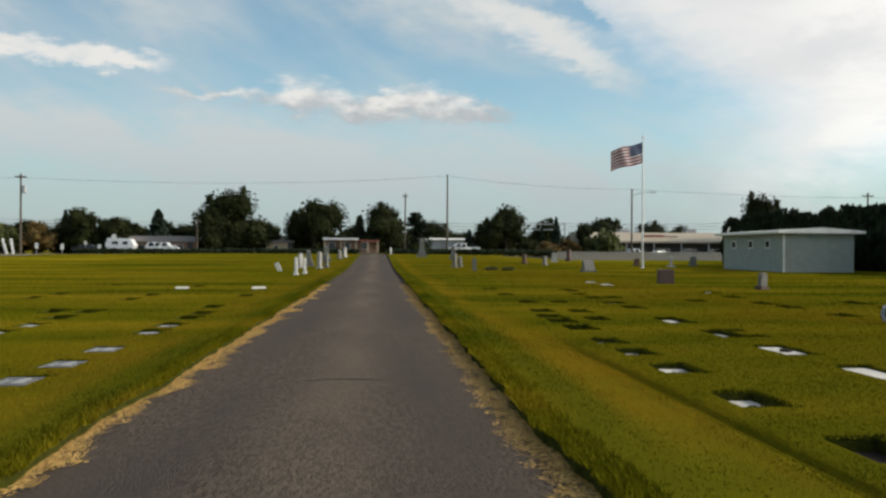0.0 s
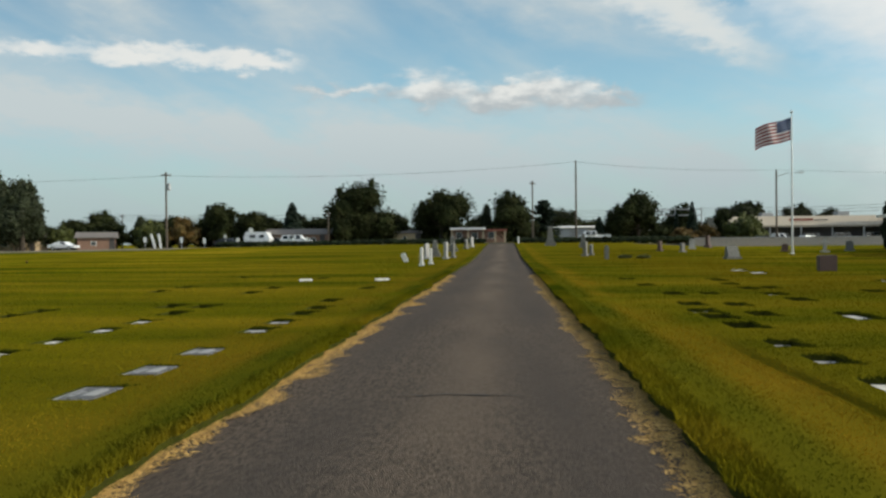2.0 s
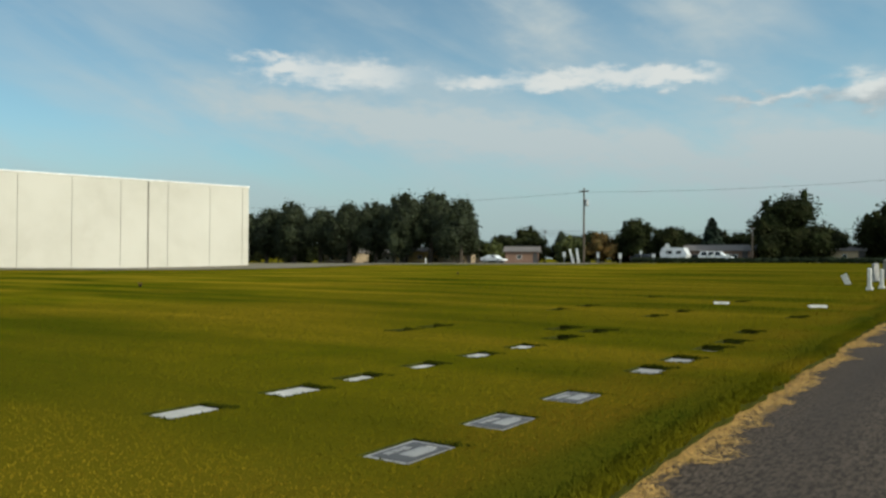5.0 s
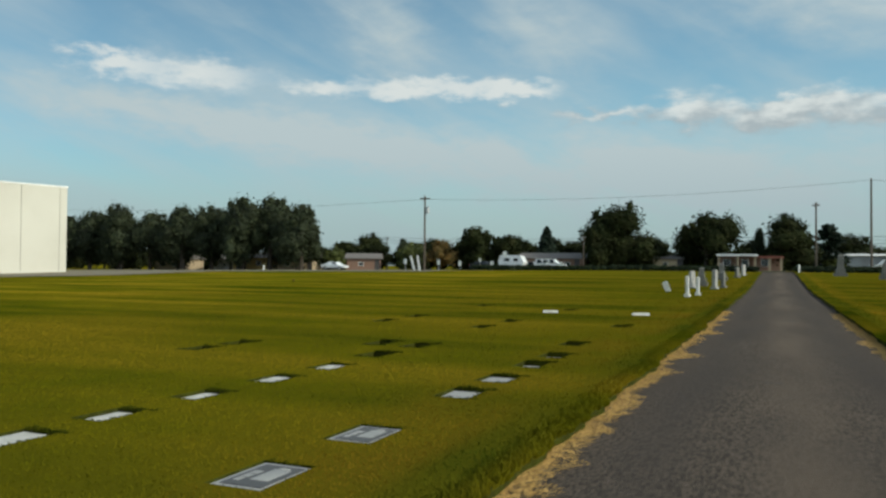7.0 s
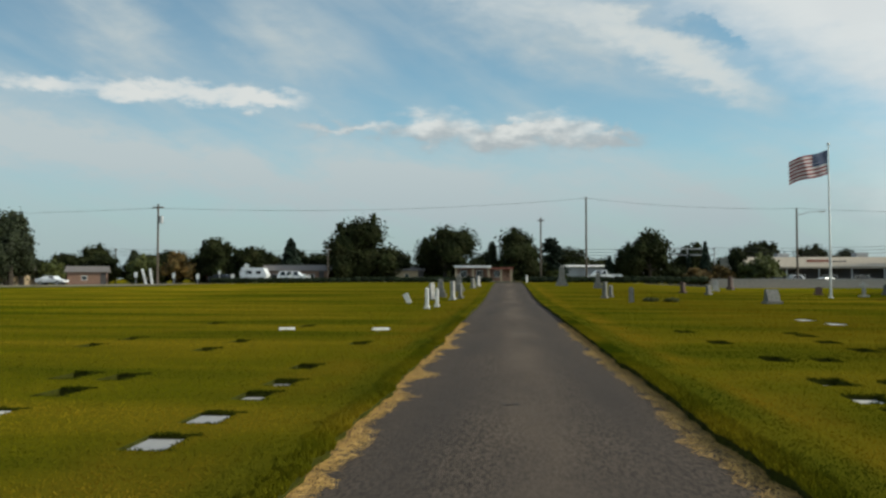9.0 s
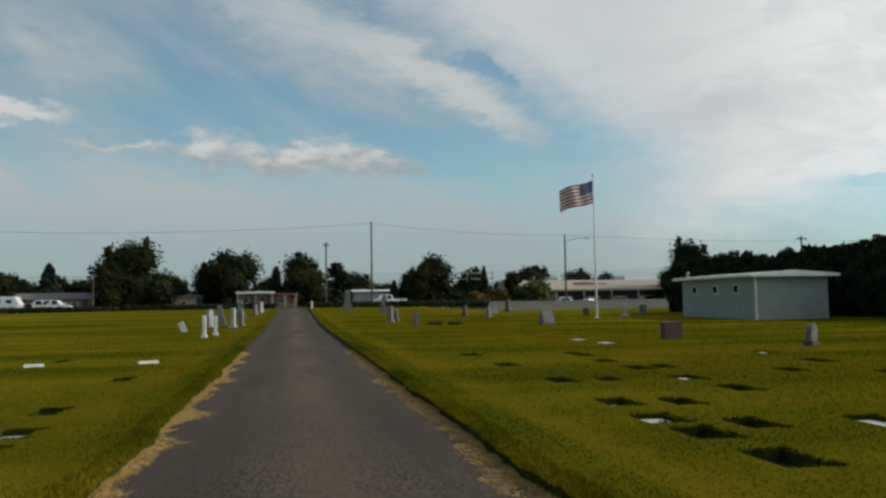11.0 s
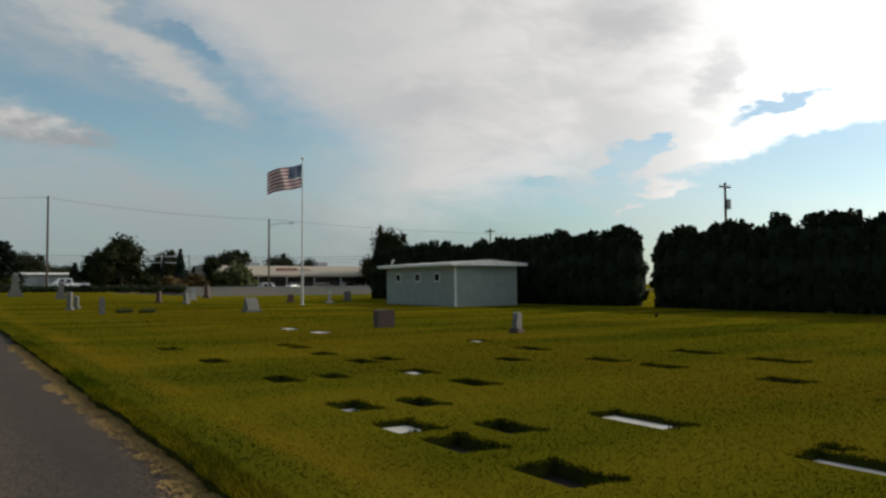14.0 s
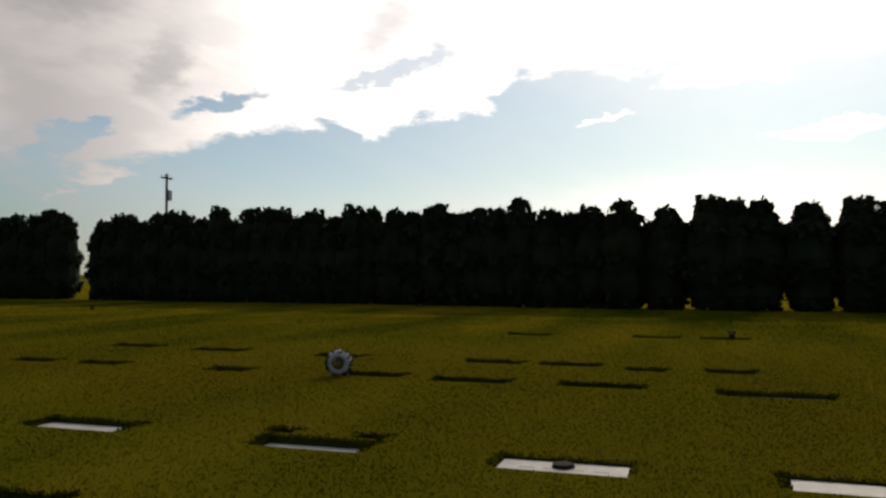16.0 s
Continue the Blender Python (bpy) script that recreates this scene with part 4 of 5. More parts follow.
for x, y in ((26.2, 34.3), (18.46, 9.56), (-36.5, 59.8), (-30.5, 25.4)):
    m = thing("flower_vase", "small dark grave vase with faded flowers", "vase", pose(x, y, land(x, y) - 0.01) @ Matrix.Diagonal((0.62, 0.62, 0.62, 1)))
    part("pot", tube([(0, 0, 0), (0, 0, 0.06), (0, 0, 0.2)], [0.06, 0.09, 0.11], 12), M_BRONZE_SHADE, m)
    bm = bmesh.new()
    rnd = random.Random(int(x * 10))
    for k in range(14):
        p = Vector((rnd.uniform(-0.12, 0.12), rnd.uniform(-0.12, 0.12), rnd.uniform(0.2, 0.34)))
        bmesh.ops.create_icosphere(bm, subdivisions=1, radius=0.045, matrix=Matrix.Translation(p))
    part("bouquet", bm, M_LEAF_AUTUMN, m)


def wreath(x, y):
    m = thing("wreath", "memorial wreath with silver-blue ring and red white flowers", "wreath", pose(x, y, land(x, y) - 0.01, 0, 0, -72) @ Matrix.Diagonal((0.72, 0.72, 0.72, 1)))
    bm = bmesh.new()
    n, k = 28, 10
    rings = []
    for i in range(n):
        a = 2 * math.pi * i / n
        c = Vector((math.cos(a) * 0.17, -0.05, 0.27 + math.sin(a) * 0.17))
        rings.append([bm.verts.new(c + 0.045 * (math.cos(2 * math.pi * j / k) * Vector((math.cos(a), 0, math.sin(a))) + math.sin(2 * math.pi * j / k) * Vector((0, 1, 0)))) for j in range(k)])
    for i in range(n):
        for j in range(k):
            bm.faces.new((rings[i][j], rings[(i + 1) % n][j], rings[(i + 1) % n][(j + 1) % k], rings[i][(j + 1) % k]))
    smooth(part("ring", bm, M_RIBBON, m, "silver-blue padded ring"))
    rg = np.random.RandomState(3)
    q = 520
    aa = rg.uniform(0, 2 * np.pi, q)
    rr = 0.28 * rg.rand(q) ** 0.5
    cc = np.stack([rr * np.cos(aa), 0.03 + 0.03 * rg.uniform(-1, 1, q), 0.27 + rr * np.sin(aa)], 1)
    raw("foliage", cards(rg, cc, np.stack([np.cos(aa), 0 * aa - 0.6, np.sin(aa)], 1), 0.06).tolist(), np.arange(q * 4).reshape(-1, 4).tolist(), M_NEEDLE, m)
    rnd = random.Random(5)
    for i in range(9):
        a = math.pi * (0.12 + 0.6 * i / 8)
        bm = bmesh.new()
        for q in range(5):
            off = Vector((rnd.uniform(-0.03, 0.03), rnd.uniform(-0.04, 0.0), rnd.uniform(-0.03, 0.03)))
            bmesh.ops.create_icosphere(bm, subdivisions=1, radius=0.028, matrix=Matrix.Translation(Vector((math.cos(a) * 0.235, -0.01, 0.27 + math.sin(a) * 0.235)) + off))
        part("flower", bm, (M_PETAL_W, M_PETAL_R, M_PETAL_W)[i % 3], m)
    for a, b in (((-0.12, 0.0, 0.4), (-0.2, 0.0, 0)), ((0.12, 0.0, 0.4), (0.2, 0.0, 0)), ((0, 0.02, 0.42), (0, 0.3, 0))):
        part("stand_leg", tube([a, b], [0.008, 0.008], 6), M_STEEL, m)
    part("rosette", tube([(0, -0.06, 0.27), (0, -0.02, 0.27)], [0.03, 0.045], 12), M_PETAL_B, m)
    return m


# ---- trees ----
def cards(rg, centres, normals, size, droop=0.0):
    """Leaf-clump quads round given centres, turned roughly outwards."""
    n = len(centres)
    r = rg.normal(size=(n, 3))
    nn = normals + 0.7 * r
    nn /= np.linalg.norm(nn, axis=1)[:, None] + 1e-9
    a = np.cross(nn, rg.normal(size=(n, 3)))
    a /= np.linalg.norm(a, axis=1)[:, None] + 1e-9
    b = np.cross(nn, a)
    b[:, 2] -= droop
    s = size * rg.uniform(0.6, 1.4, n)[:, None]
    v = np.empty((n * 4, 3))
    v[0::4], v[1::4] = centres - a * s * 0.5, centres - b * s * 0.35 + a * s * 0.1
    v[2::4], v[3::4] = centres + a * s * 0.55, centres + b * s * 0.4 - a * s * 0.05
    return v


def crown_mesh(lumps, per, size, seed, core=0.72, droop=0.0):
    """Leaf quads over a heap of rounded lumps (x, y, z, rx, ry, rz), with dense inner leaf masses."""
    rg = np.random.RandomState(seed)
    vs, fs = [], []
    off = 0
    for (x, y, z, rx, ry, rz) in lumps:
        n = int(per * (rx * ry + ry * rz + rx * rz) / 3)
        d = rg.normal(size=(n, 3))
        d /= np.linalg.norm(d, axis=1)[:, None]
        rad = (0.60 + 0.46 * rg.rand(n) + 0.30 * rg.rand(n) ** 7)[:, None]
        c = np.array((x, y, z)) + d * rad * np.array((rx, ry, rz))
        v = cards(rg, c, d, size, droop)
        vs.append(v)
        fs += (np.arange(n * 4).reshape(-1, 4) + off).tolist()
        off += n * 4
        # inner mass
        k, l = 7, 9
        ring0 = off
        pts = []
        for i in range(k):
            th = math.pi * (i + 0.5) / k
            for j in range(l):
                ph = 2 * math.pi * (j + 0.5 * (i % 2)) / l
                rr = core * rg.uniform(0.8, 1.1)
                pts.append((x + rx * rr * math.sin(th) * math.cos(ph), y + ry * rr * math.sin(th) * math.sin(ph), z + rz * rr * math.cos(th)))
        vs.append(np.array(pts))
        for i in range(k - 1):
            for j in range(l):
                fs.append([ring0 + i * l + j, ring0 + (i + 1) * l + j, ring0 + (i + 1) * l + (j + 1) % l, ring0 + i * l + (j + 1) % l])
        off += len(pts)
    return np.concatenate(vs).tolist(), fs


def trunk_mesh(h, r, lumps, rnd):
    bm = tube([(0, 0, -0.3), (0.02, 0, h * 0.3), (rnd.uniform(-0.2, 0.2), rnd.uniform(-0.2, 0.2), h)], [r * 1.25, r, r * 0.55], 9)
    for l in lumps[: 7]:
        top = Vector((l[0], l[1], l[2]))
        mid = Vector((l[0] * 0.45, l[1] * 0.45, h * 0.7 + 0.3 * (l[2] - h * 0.7)))
        tube([(0, 0, h * 0.55), mid, top], [r * 0.45, r * 0.3, r * 0.08], 6, bm)
    return bm


def broadleaf(seed, h, w, clear, mat, label, tall=False, per=62, size=0.44):
    rnd = random.Random(seed)
    lumps = []
    n = 15 if not tall else 17
    for i in range(n):
        a = 2 * math.pi * rnd.random()
        f = rnd.random()
        z = clear + (h - clear) * (0.12 + 0.72 * f)
        spread = w / 2 * (0.72 if f < 0.55 else 0.72 - 0.5 * (f - 0.55) / 0.45) * math.sqrt(rnd.random())
        s = w * rnd.uniform(0.15, 0.25)
        sz = s * (rnd.uniform(0.8, 1.1) if not tall else rnd.uniform(1.2, 2.0))
        z = min(z, h - sz * 0.9)
        z = max(z, clear + sz * 0.6)
        lumps.append((spread * math.cos(a), spread * math.sin(a), z, s, s, sz))
    lumps.append((0, 0, h - w * 0.2, w * 0.17, w * 0.17, w * 0.2))
    # outlying sprays that break the outline
    for i in range(26):
        bx, by, bz, br, _, bh = lumps[rnd.randrange(n)]
        a, e = 2 * math.pi * rnd.random(), rnd.uniform(-0.35, 1.25)
        s = w * rnd.uniform(0.035, 0.075)
        z = bz + bh * 0.98 * math.sin(e)
        lumps.append((bx + br * 0.98 * math.cos(e) * math.cos(a), by + br * 0.98 * math.cos(e) * math.sin(a), max(z, s), s, s, s * rnd.uniform(1.0, 1.9)))
    m = thing("tree", label, "tree")
    part("trunk", trunk_mesh(clear + (h - clear) * 0.45, 0.03 * h, lumps, rnd), M_BARK, m)
    v, f = crown_mesh(lumps, per, size, seed)
    raw("crown", v, f, mat, m)
    return m


def conifer(seed, h, w, mat, label, flat_top=False):
    rg = np.random.RandomState(seed)
    m = thing("conifer", label, "conifer tree")
    part("trunk", tube([(0, 0, -0.3), (0, 0, h * 0.5), (0, 0, h * 0.97)], [0.025 * h, 0.015 * h, 0.02], 8), M_BARK, m)
    n = 1500
    f = rg.rand(n) ** 1.3
    tier = 0.75 + 0.25 * np.abs(np.sin(f * 26))
    rad = (w / 2) * (1 - f) ** 0.85 * tier * np.sqrt(rg.uniform(0.25, 1, n)) + 0.05
    a = rg.uniform(0, 2 * np.pi, n)
    c = np.stack([rad * np.cos(a), rad * np.sin(a), h * (0.04 + 0.95 * f) - rad * 0.15], 1)
    d = np.stack([np.cos(a), np.sin(a), 0.2 + 0 * a], 1)
    v = cards(rg, c, d, 0.085 * h, 0.5)
    fs = np.arange(n * 4).reshape(-1, 4).tolist()
    off = n * 4
    core = []
    for i in range(9):
        ff = i / 8
        for j in range(10):
            b = 2 * math.pi * j / 10
            rr = w / 2 * 0.68 * (1 - ff) ** 0.85 * rg.uniform(0.8, 1.1) + 0.02
            core.append((rr * math.cos(b), rr * math.sin(b), h * (0.05 + 0.92 * ff)))
    for i in range(8):
        for j in range(10):
            fs.append([off + i * 10 + j, off + i * 10 + (j + 1) % 10, off + (i + 1) * 10 + (j + 1) % 10, off + (i + 1) * 10 + j])
    raw("crown", v.tolist() + core, fs, mat, m)
    return m


def tiered_cedar(seed, h, w, mat, label):
    """A conifer with flat, wide-reaching tiers of foliage and gaps between them."""
    rg = np.random.RandomState(seed)
    rnd = random.Random(seed)
    m = thing("conifer", label, "conifer tree")
    trunk = tube([(0, 0, -0.3), (0, 0, h * 0.5), (0, 0, h * 0.97)], [0.03 * h, 0.02 * h, 0.02], 8)
    cs, ds = [], []
    for k in range(13):
        f = 0.12 + 0.86 * k / 12
        for a in [rnd.uniform(0, 6.28) for _ in range(4)] + [0.15 if k % 2 else 3.0]:
            reach = w / 2 * (1.05 - f) ** 0.6 * rnd.uniform(0.65, 1.1)
            tip = Vector((math.cos(a) * reach, math.sin(a) * reach, h * f + 0.25 * reach))
            tube([(0, 0, h * f), tip * 0.5 + Vector((0, 0, h * f * 0.5)), tip], [0.05, 0.035, 0.012], 5, trunk)
            for _ in range(58):
                u = 0.15 + 0.9 * rg.rand()
                sp = 0.34 * (1.15 - 0.5 * u)
                cs.append((tip.x * u + rg.normal() * sp, tip.y * u + rg.normal() * sp, h * f + 0.25 * reach * u + rg.normal() * 0.11))
                ds.append((0, 0, 1))
    part("trunk", trunk, M_BARK, m)
    n = len(cs)
    raw("crown", cards(rg, np.array(cs), np.array(ds, float), 0.5).tolist(), np.arange(n * 4).reshape(-1, 4).tolist(), mat, m)
    return m


def put(src, x, y, s=1.0, sz=None, turn=0.0, label="", z=None):
    m = Matrix.Translation((x, y, (land(x, y) if z is None else z) - 0.05)) @ Matrix.Rotation(radians(turn), 4, "Z") @ Matrix.Diagonal((s, s, sz or s, 1))
    if not src.get("used"):
        src["used"] = 1
        src.matrix_basis = m
        ob = src
    else:
        ss = src.scale
        ob = copy_thing(src, m @ Matrix.Diagonal((1 / ss.x, 1 / ss.y, 1 / ss.z, 1)))
    if label:
        ob["label"] = label
    return ob


wreath(10.03, 15.15)

DARK = "broad dark green roadside tree with uneven crown"
elm_a = broadleaf(11, 10, 12.5, 0.3, M_LEAF, DARK)
elm_b = broadleaf(12, 10, 12.0, 0.3, M_LEAF, DARK)
elm_c = broadleaf(13, 8, 7.5, 0.3, M_LEAF, "rounded dark green tree across the road")
grey_a = broadleaf(14, 13, 9.5, 2.2, M_LEAF_GREY, "tall grey-green poplar-like tree in a row", True)
grey_b = broadleaf(15, 12, 9.5, 2.2, M_LEAF_GREY, "tall grey-green poplar-like tree in a row", True)
russet = broadleaf(16, 6, 6.5, 0.6, M_LEAF_AUTUMN, "small russet-leaved tree across the road")
olive = broadleaf(17, 5, 7.0, 0.3, M_LEAF_LIGHT, "olive green rounded shrub across the road")
spruce = conifer(21, 8, 5.2, M_NEEDLE, "dark green conical spruce")
cypress = conifer(22, 7, 3.2, M_NEEDLE, "narrow dark green conifer")

for i, (x, hh, src) in enumerate(((-149, 12.5, grey_a), (-143, 13.4, grey_b), (-137, 12.6, grey_a), (-131, 14.2, grey_b), (-125.5, 12.4, grey_a), (-120, 12.0, grey_b), (-114.5, 13.2, grey_a), (-109, 13.4, grey_b), (-104, 13.0, grey_a), (-99, 14.6, grey_b), (-94.5, 14.8, grey_a), (-89.5, 13.4, grey_b), (-85.5, 11.2, grey_a))):
    put(src, x, 136 + 2.5 * (i % 3), 1.16, hh / 12.5, turn=i * 70)
put(olive, -81.5, 142, 0.75, 0.85, 10, "dark green rounded shrub")
put(elm_c, -75.5, 149, 0.95, 0.72, 40)
put(grey_a, -69, 147, 0.35, 0.5, 0, "thin sparse young roadside tree")
put(olive, -63.5, 140, 1.05, 0.95, 70)
put(elm_c, -66, 146, 0.9, 0.62, 20)
put(russet, -57.5, 139, 1.0, 0.95, 0)
put(cypress, -56.2, 148, 1.0, 1.12, 0)
put(elm_c, -50.5, 140, 0.92, 1.0, 100)
put(elm_c, -44.8, 141, 0.85, 0.8, 160)
put(spruce, -39.3, 146, 1.35, 0.98, 0)
put(elm_c, -32.5, 146, 0.65, 0.62, 230)
put(elm_a, -25.2, 139, 1.06, 1.06, 0)
put(elm_b, -11.2, 140, 1.03, 0.98, 0)
put(grey_b, -3.4, 143, 0.28, 0.56, 0, "thin sparse young roadside tree")
put(elm_a, 1.6, 140, 0.94, 0.84, 90)
put(elm_c, -54.0, 144, 0.9, 0.72, 15)
put(elm_c, -47.3, 145, 0.9, 0.78, 75)
put(elm_c, -60.5, 145, 0.85, 0.66, 130)
put(tiered_cedar(23, 7.2, 6.4, M_NEEDLE, "wide layered dark cedar with flat branches"), 6.9, 143)
put(cypress, 16.1, 139, 0.95, 0.62, 0, "clipped dark green conifer")
put(elm_b, 23.0, 141, 0.98, 0.95, 60)
put(russet, 29.0, 136, 0.85, 0.5, 0, "low red-brown roadside shrub")
put(spruce, 33.3, 146, 0.68, 0.95, 40, "narrow dark green spruce")
put(cypress, 31.0, 148, 0.6, 0.9, 0)
put(russet, 33.5, 139, 0.9, 0.6, 30, "low red-brown roadside shrub")
put(elm_c, 38.8, 147, 0.5, 0.85, 40)
put(olive, 39.7, 136, 1.05, 0.98, 50, "olive green rounded shrub beside the long building")
put(elm_c, 46.5, 160, 1.4, 1.05, 200)
put(elm_c, 53, 165, 0.6, 0.75, 130)
put(elm_c, 58, 168, 0.55, 0.68, 30)
put(elm_a, 70.5, 141, 0.82, 1.15, 140, "tall dark green tree behind the hedge")
for i in range(46):
    x = -190 + i * 8.4
    put((elm_a, elm_b, elm_c)[i % 3], x, 172 + 9 * math.sin(i * 2.1), 0.9, 0.68 + 0.14 * math.sin(i * 1.7), i * 37, "distant dark green tree in a belt")


for i in range(17):
    put(elm_c, -152 + i * 4.3, 156 + 2 * math.sin(i * 2.3), 0.8, 0.52 + 0.1 * math.sin(i * 1.1), i * 47, "dark green understorey tree in a row")
for i in range(15):
    x = -91 + i * 4.6
    put(elm_c, x, 151 + 3 * math.sin(i * 1.9), 0.85 + 0.12 * math.sin(i * 2.7), 0.66 + 0.13 * math.sin(i * 1.3), i * 53, "dark green tree in a roadside belt")
for i, x in enumerate((-31, -27, -22.5, -19, -16, -12.5, -8.5, 0.5, 4, 7.5, 19, 23, 27, 35, 43)):
    put(olive if i % 4 == 1 else elm_c, x, 142.5 + (i % 3), 0.62, 0.38 + 0.05 * (i % 4), i * 80, "dark green shrub below roadside trees")
for i in range(8):
    put(elm_c, 12 + i * 6.5, 158 + 4 * math.sin(i * 2.2), 0.7, 0.5 + 0.08 * math.sin(i * 3.1), i * 61, "dark green tree behind the store")

for x, y in ((8.3, 57.5), (9.5, 57.0), (-33.5, 108)):
    put(olive, x, y, 0.17, 0.055, x * 20, "low spreading dark juniper on the lawn")

# hedge of columnar cedars
def cedar(seed, h, w):
    rg = np.random.RandomState(seed)
    m = thing("cedar", "tall columnar dark green cedar in a hedge row", "hedge tree")
    part("trunk", tube([(0, 0, -0.2), (0, 0, h * 0.5), (0, 0, h * 0.9)], [0.12, 0.08, 0.02], 7), M_BARK, m)
    n = 1300
    f = rg.rand(n)
    lump = 0.85 + 0.15 * np.sin(f * 17 + seed)
    prof = np.minimum(1.0, (1 - f) ** 0.26 * 1.2) * (0.60 + 0.40 * np.minimum(1, f / 0.16))
    a = rg.uniform(0, 2 * np.pi, n)
    rad = w / 2 * prof * lump * rg.uniform(0.72, 1.06, n)
    c = np.stack([rad * np.cos(a), rad * np.sin(a), 0.06 + (h - 0.19) * f + 0.10 * rg.normal(size=n) * (f > 0.8)], 1)
    d = np.stack([np.cos(a), np.sin(a), 0.1 + 0 * a], 1)
    v = cards(rg, c, d, 0.30, -0.6)
    fs = np.arange(n * 4).reshape(-1, 4).tolist()
    off = n * 4
    core = []
    for i in range(9):
        ff = i / 8
        pr = min(1.0, (1 - ff) ** 0.26 * 1.2) * (0.60 + 0.40 * min(1, ff / 0.16))
        for j in range(10):
            b = 2 * math.pi * j / 10
            rr = w / 2 * 0.84 * pr * rg.uniform(0.9, 1.05) + 0.02
            core.append((rr * math.cos(b), rr * math.sin(b), 0.16 + (h - 0.46) * ff))
    for i in range(8):
        for j in range(10):
            fs.append([off + i * 10 + j, off + i * 10 + (j + 1) % 10, off + (i + 1) * 10 + (j + 1) % 10, off + (i + 1) * 10 + j])
    raw("crown", v.tolist() + core, fs, M_CEDAR, m)
    return tagged(m, group="hedge of cedars")


kinds = [cedar(31, 4.7, 2.1), cedar(32, 4.8, 2.25), cedar(33, 4.6, 2.0), cedar(34, 4.9, 2.15)]
rnd = random.Random(9)
y, i = -26.0, 0
while y < 85:
    if not (44.5 < y < 46.8):
        s = rnd.uniform(0.95, 1.05)
        wide = 1.0 if y > 22 else 1.04
        k = rnd.randrange(4)
        put(kinds[k], 33.2 + (0.13 * max(0.0, y - 8) if y < 45 else 4.8 + 0.02 * (y - 45)) + rnd.uniform(-0.15, 0.15), y + 0.55, wide * rnd.uniform(0.95, 1.1), s * min(5.2, 4.4 + max(0.0, y - 8) * 0.018) / 4.75, rnd.uniform(0, 360))
    y += rnd.uniform(1.0, 1.25) if y > 22 else rnd.choice((0.95, 1.1, 1.2, 1.35, 1.75))
    i += 1

# low dark hedge along the public road
def low_hedge(x0, x1, y, h, seed):
    lumps = []
    rnd = random.Random(seed)
    x = x0
    while x < x1:
        lumps.append((x - x0, 0, h * 0.5, 1.0, 0.5, h * 0.55 * rnd.uniform(0.9, 1.08)))
        x += 1.1
    v, f = crown_mesh(lumps, 60, 0.3, seed, 0.85)
    m = thing("hedge", "low dark clipped hedge along the cemetery boundary", "hedge", pose(x0, y, land((x0 + x1) / 2, y) - 0.05))
    raw("foliage", v, f, M_CEDAR, m)


low_hedge(-41, -21, 113.5, 0.85, 41)
low_hedge(-21, -2.8, 113.5, 0.85, 42)
low_hedge(1.9, 25.5, 113.5, 0.95, 43)


# ---- buildings ----
def wall_window(x, z, w, h, parent, y, deep=0.06):
    """A window in a wall that faces -y."""
    win = part("window", box(x - w / 2, x + w / 2, y - 0.02, y + deep, z, z + h), M_CAP, parent)
    part("pane", box(x - w / 2 + 0.06, x + w / 2 - 0.06, y - 0.03, y - 0.005, z + 0.06, z + h - 0.06), M_GLASS, win)
    return win


def house(x, y, w, d, h, roof_h, wall, roof, label, turn=0.0, windows=2, name="house"):
    m = thing(name, label, "house", pose(x, y, land(x, y) - 0.1, 0, 0, turn))
    part("wall", box(-w / 2, w / 2, -d / 2, d / 2, 0, h), wall, m)
    o = 0.45
    out = [(-d / 2 - o, h), (-d / 2 - o, h + 0.12), (0, h + roof_h), (d / 2 + o, h + 0.12), (d / 2 + o, h)]
    bm = prism(out, -w / 2 - o, w / 2 + o)
    bmesh.ops.rotate(bm, verts=bm.verts, cent=(0, 0, 0), matrix=Matrix.Rotation(radians(90), 3, "Z"))
    part("roof", bm, roof, m)
    for k in range(windows):
        wall_window(-w / 2 + w * (k + 0.7) / (windows + 0.6), h * 0.38, min(1.2, w * 0.16), h * 0.38, m, -d / 2)
    part("door", box(w * 0.36, w * 0.36 + 0.9, -d / 2 - 0.05, -d / 2 + 0.02, 0.05, 2.05), M_SHADE, m)
    return m


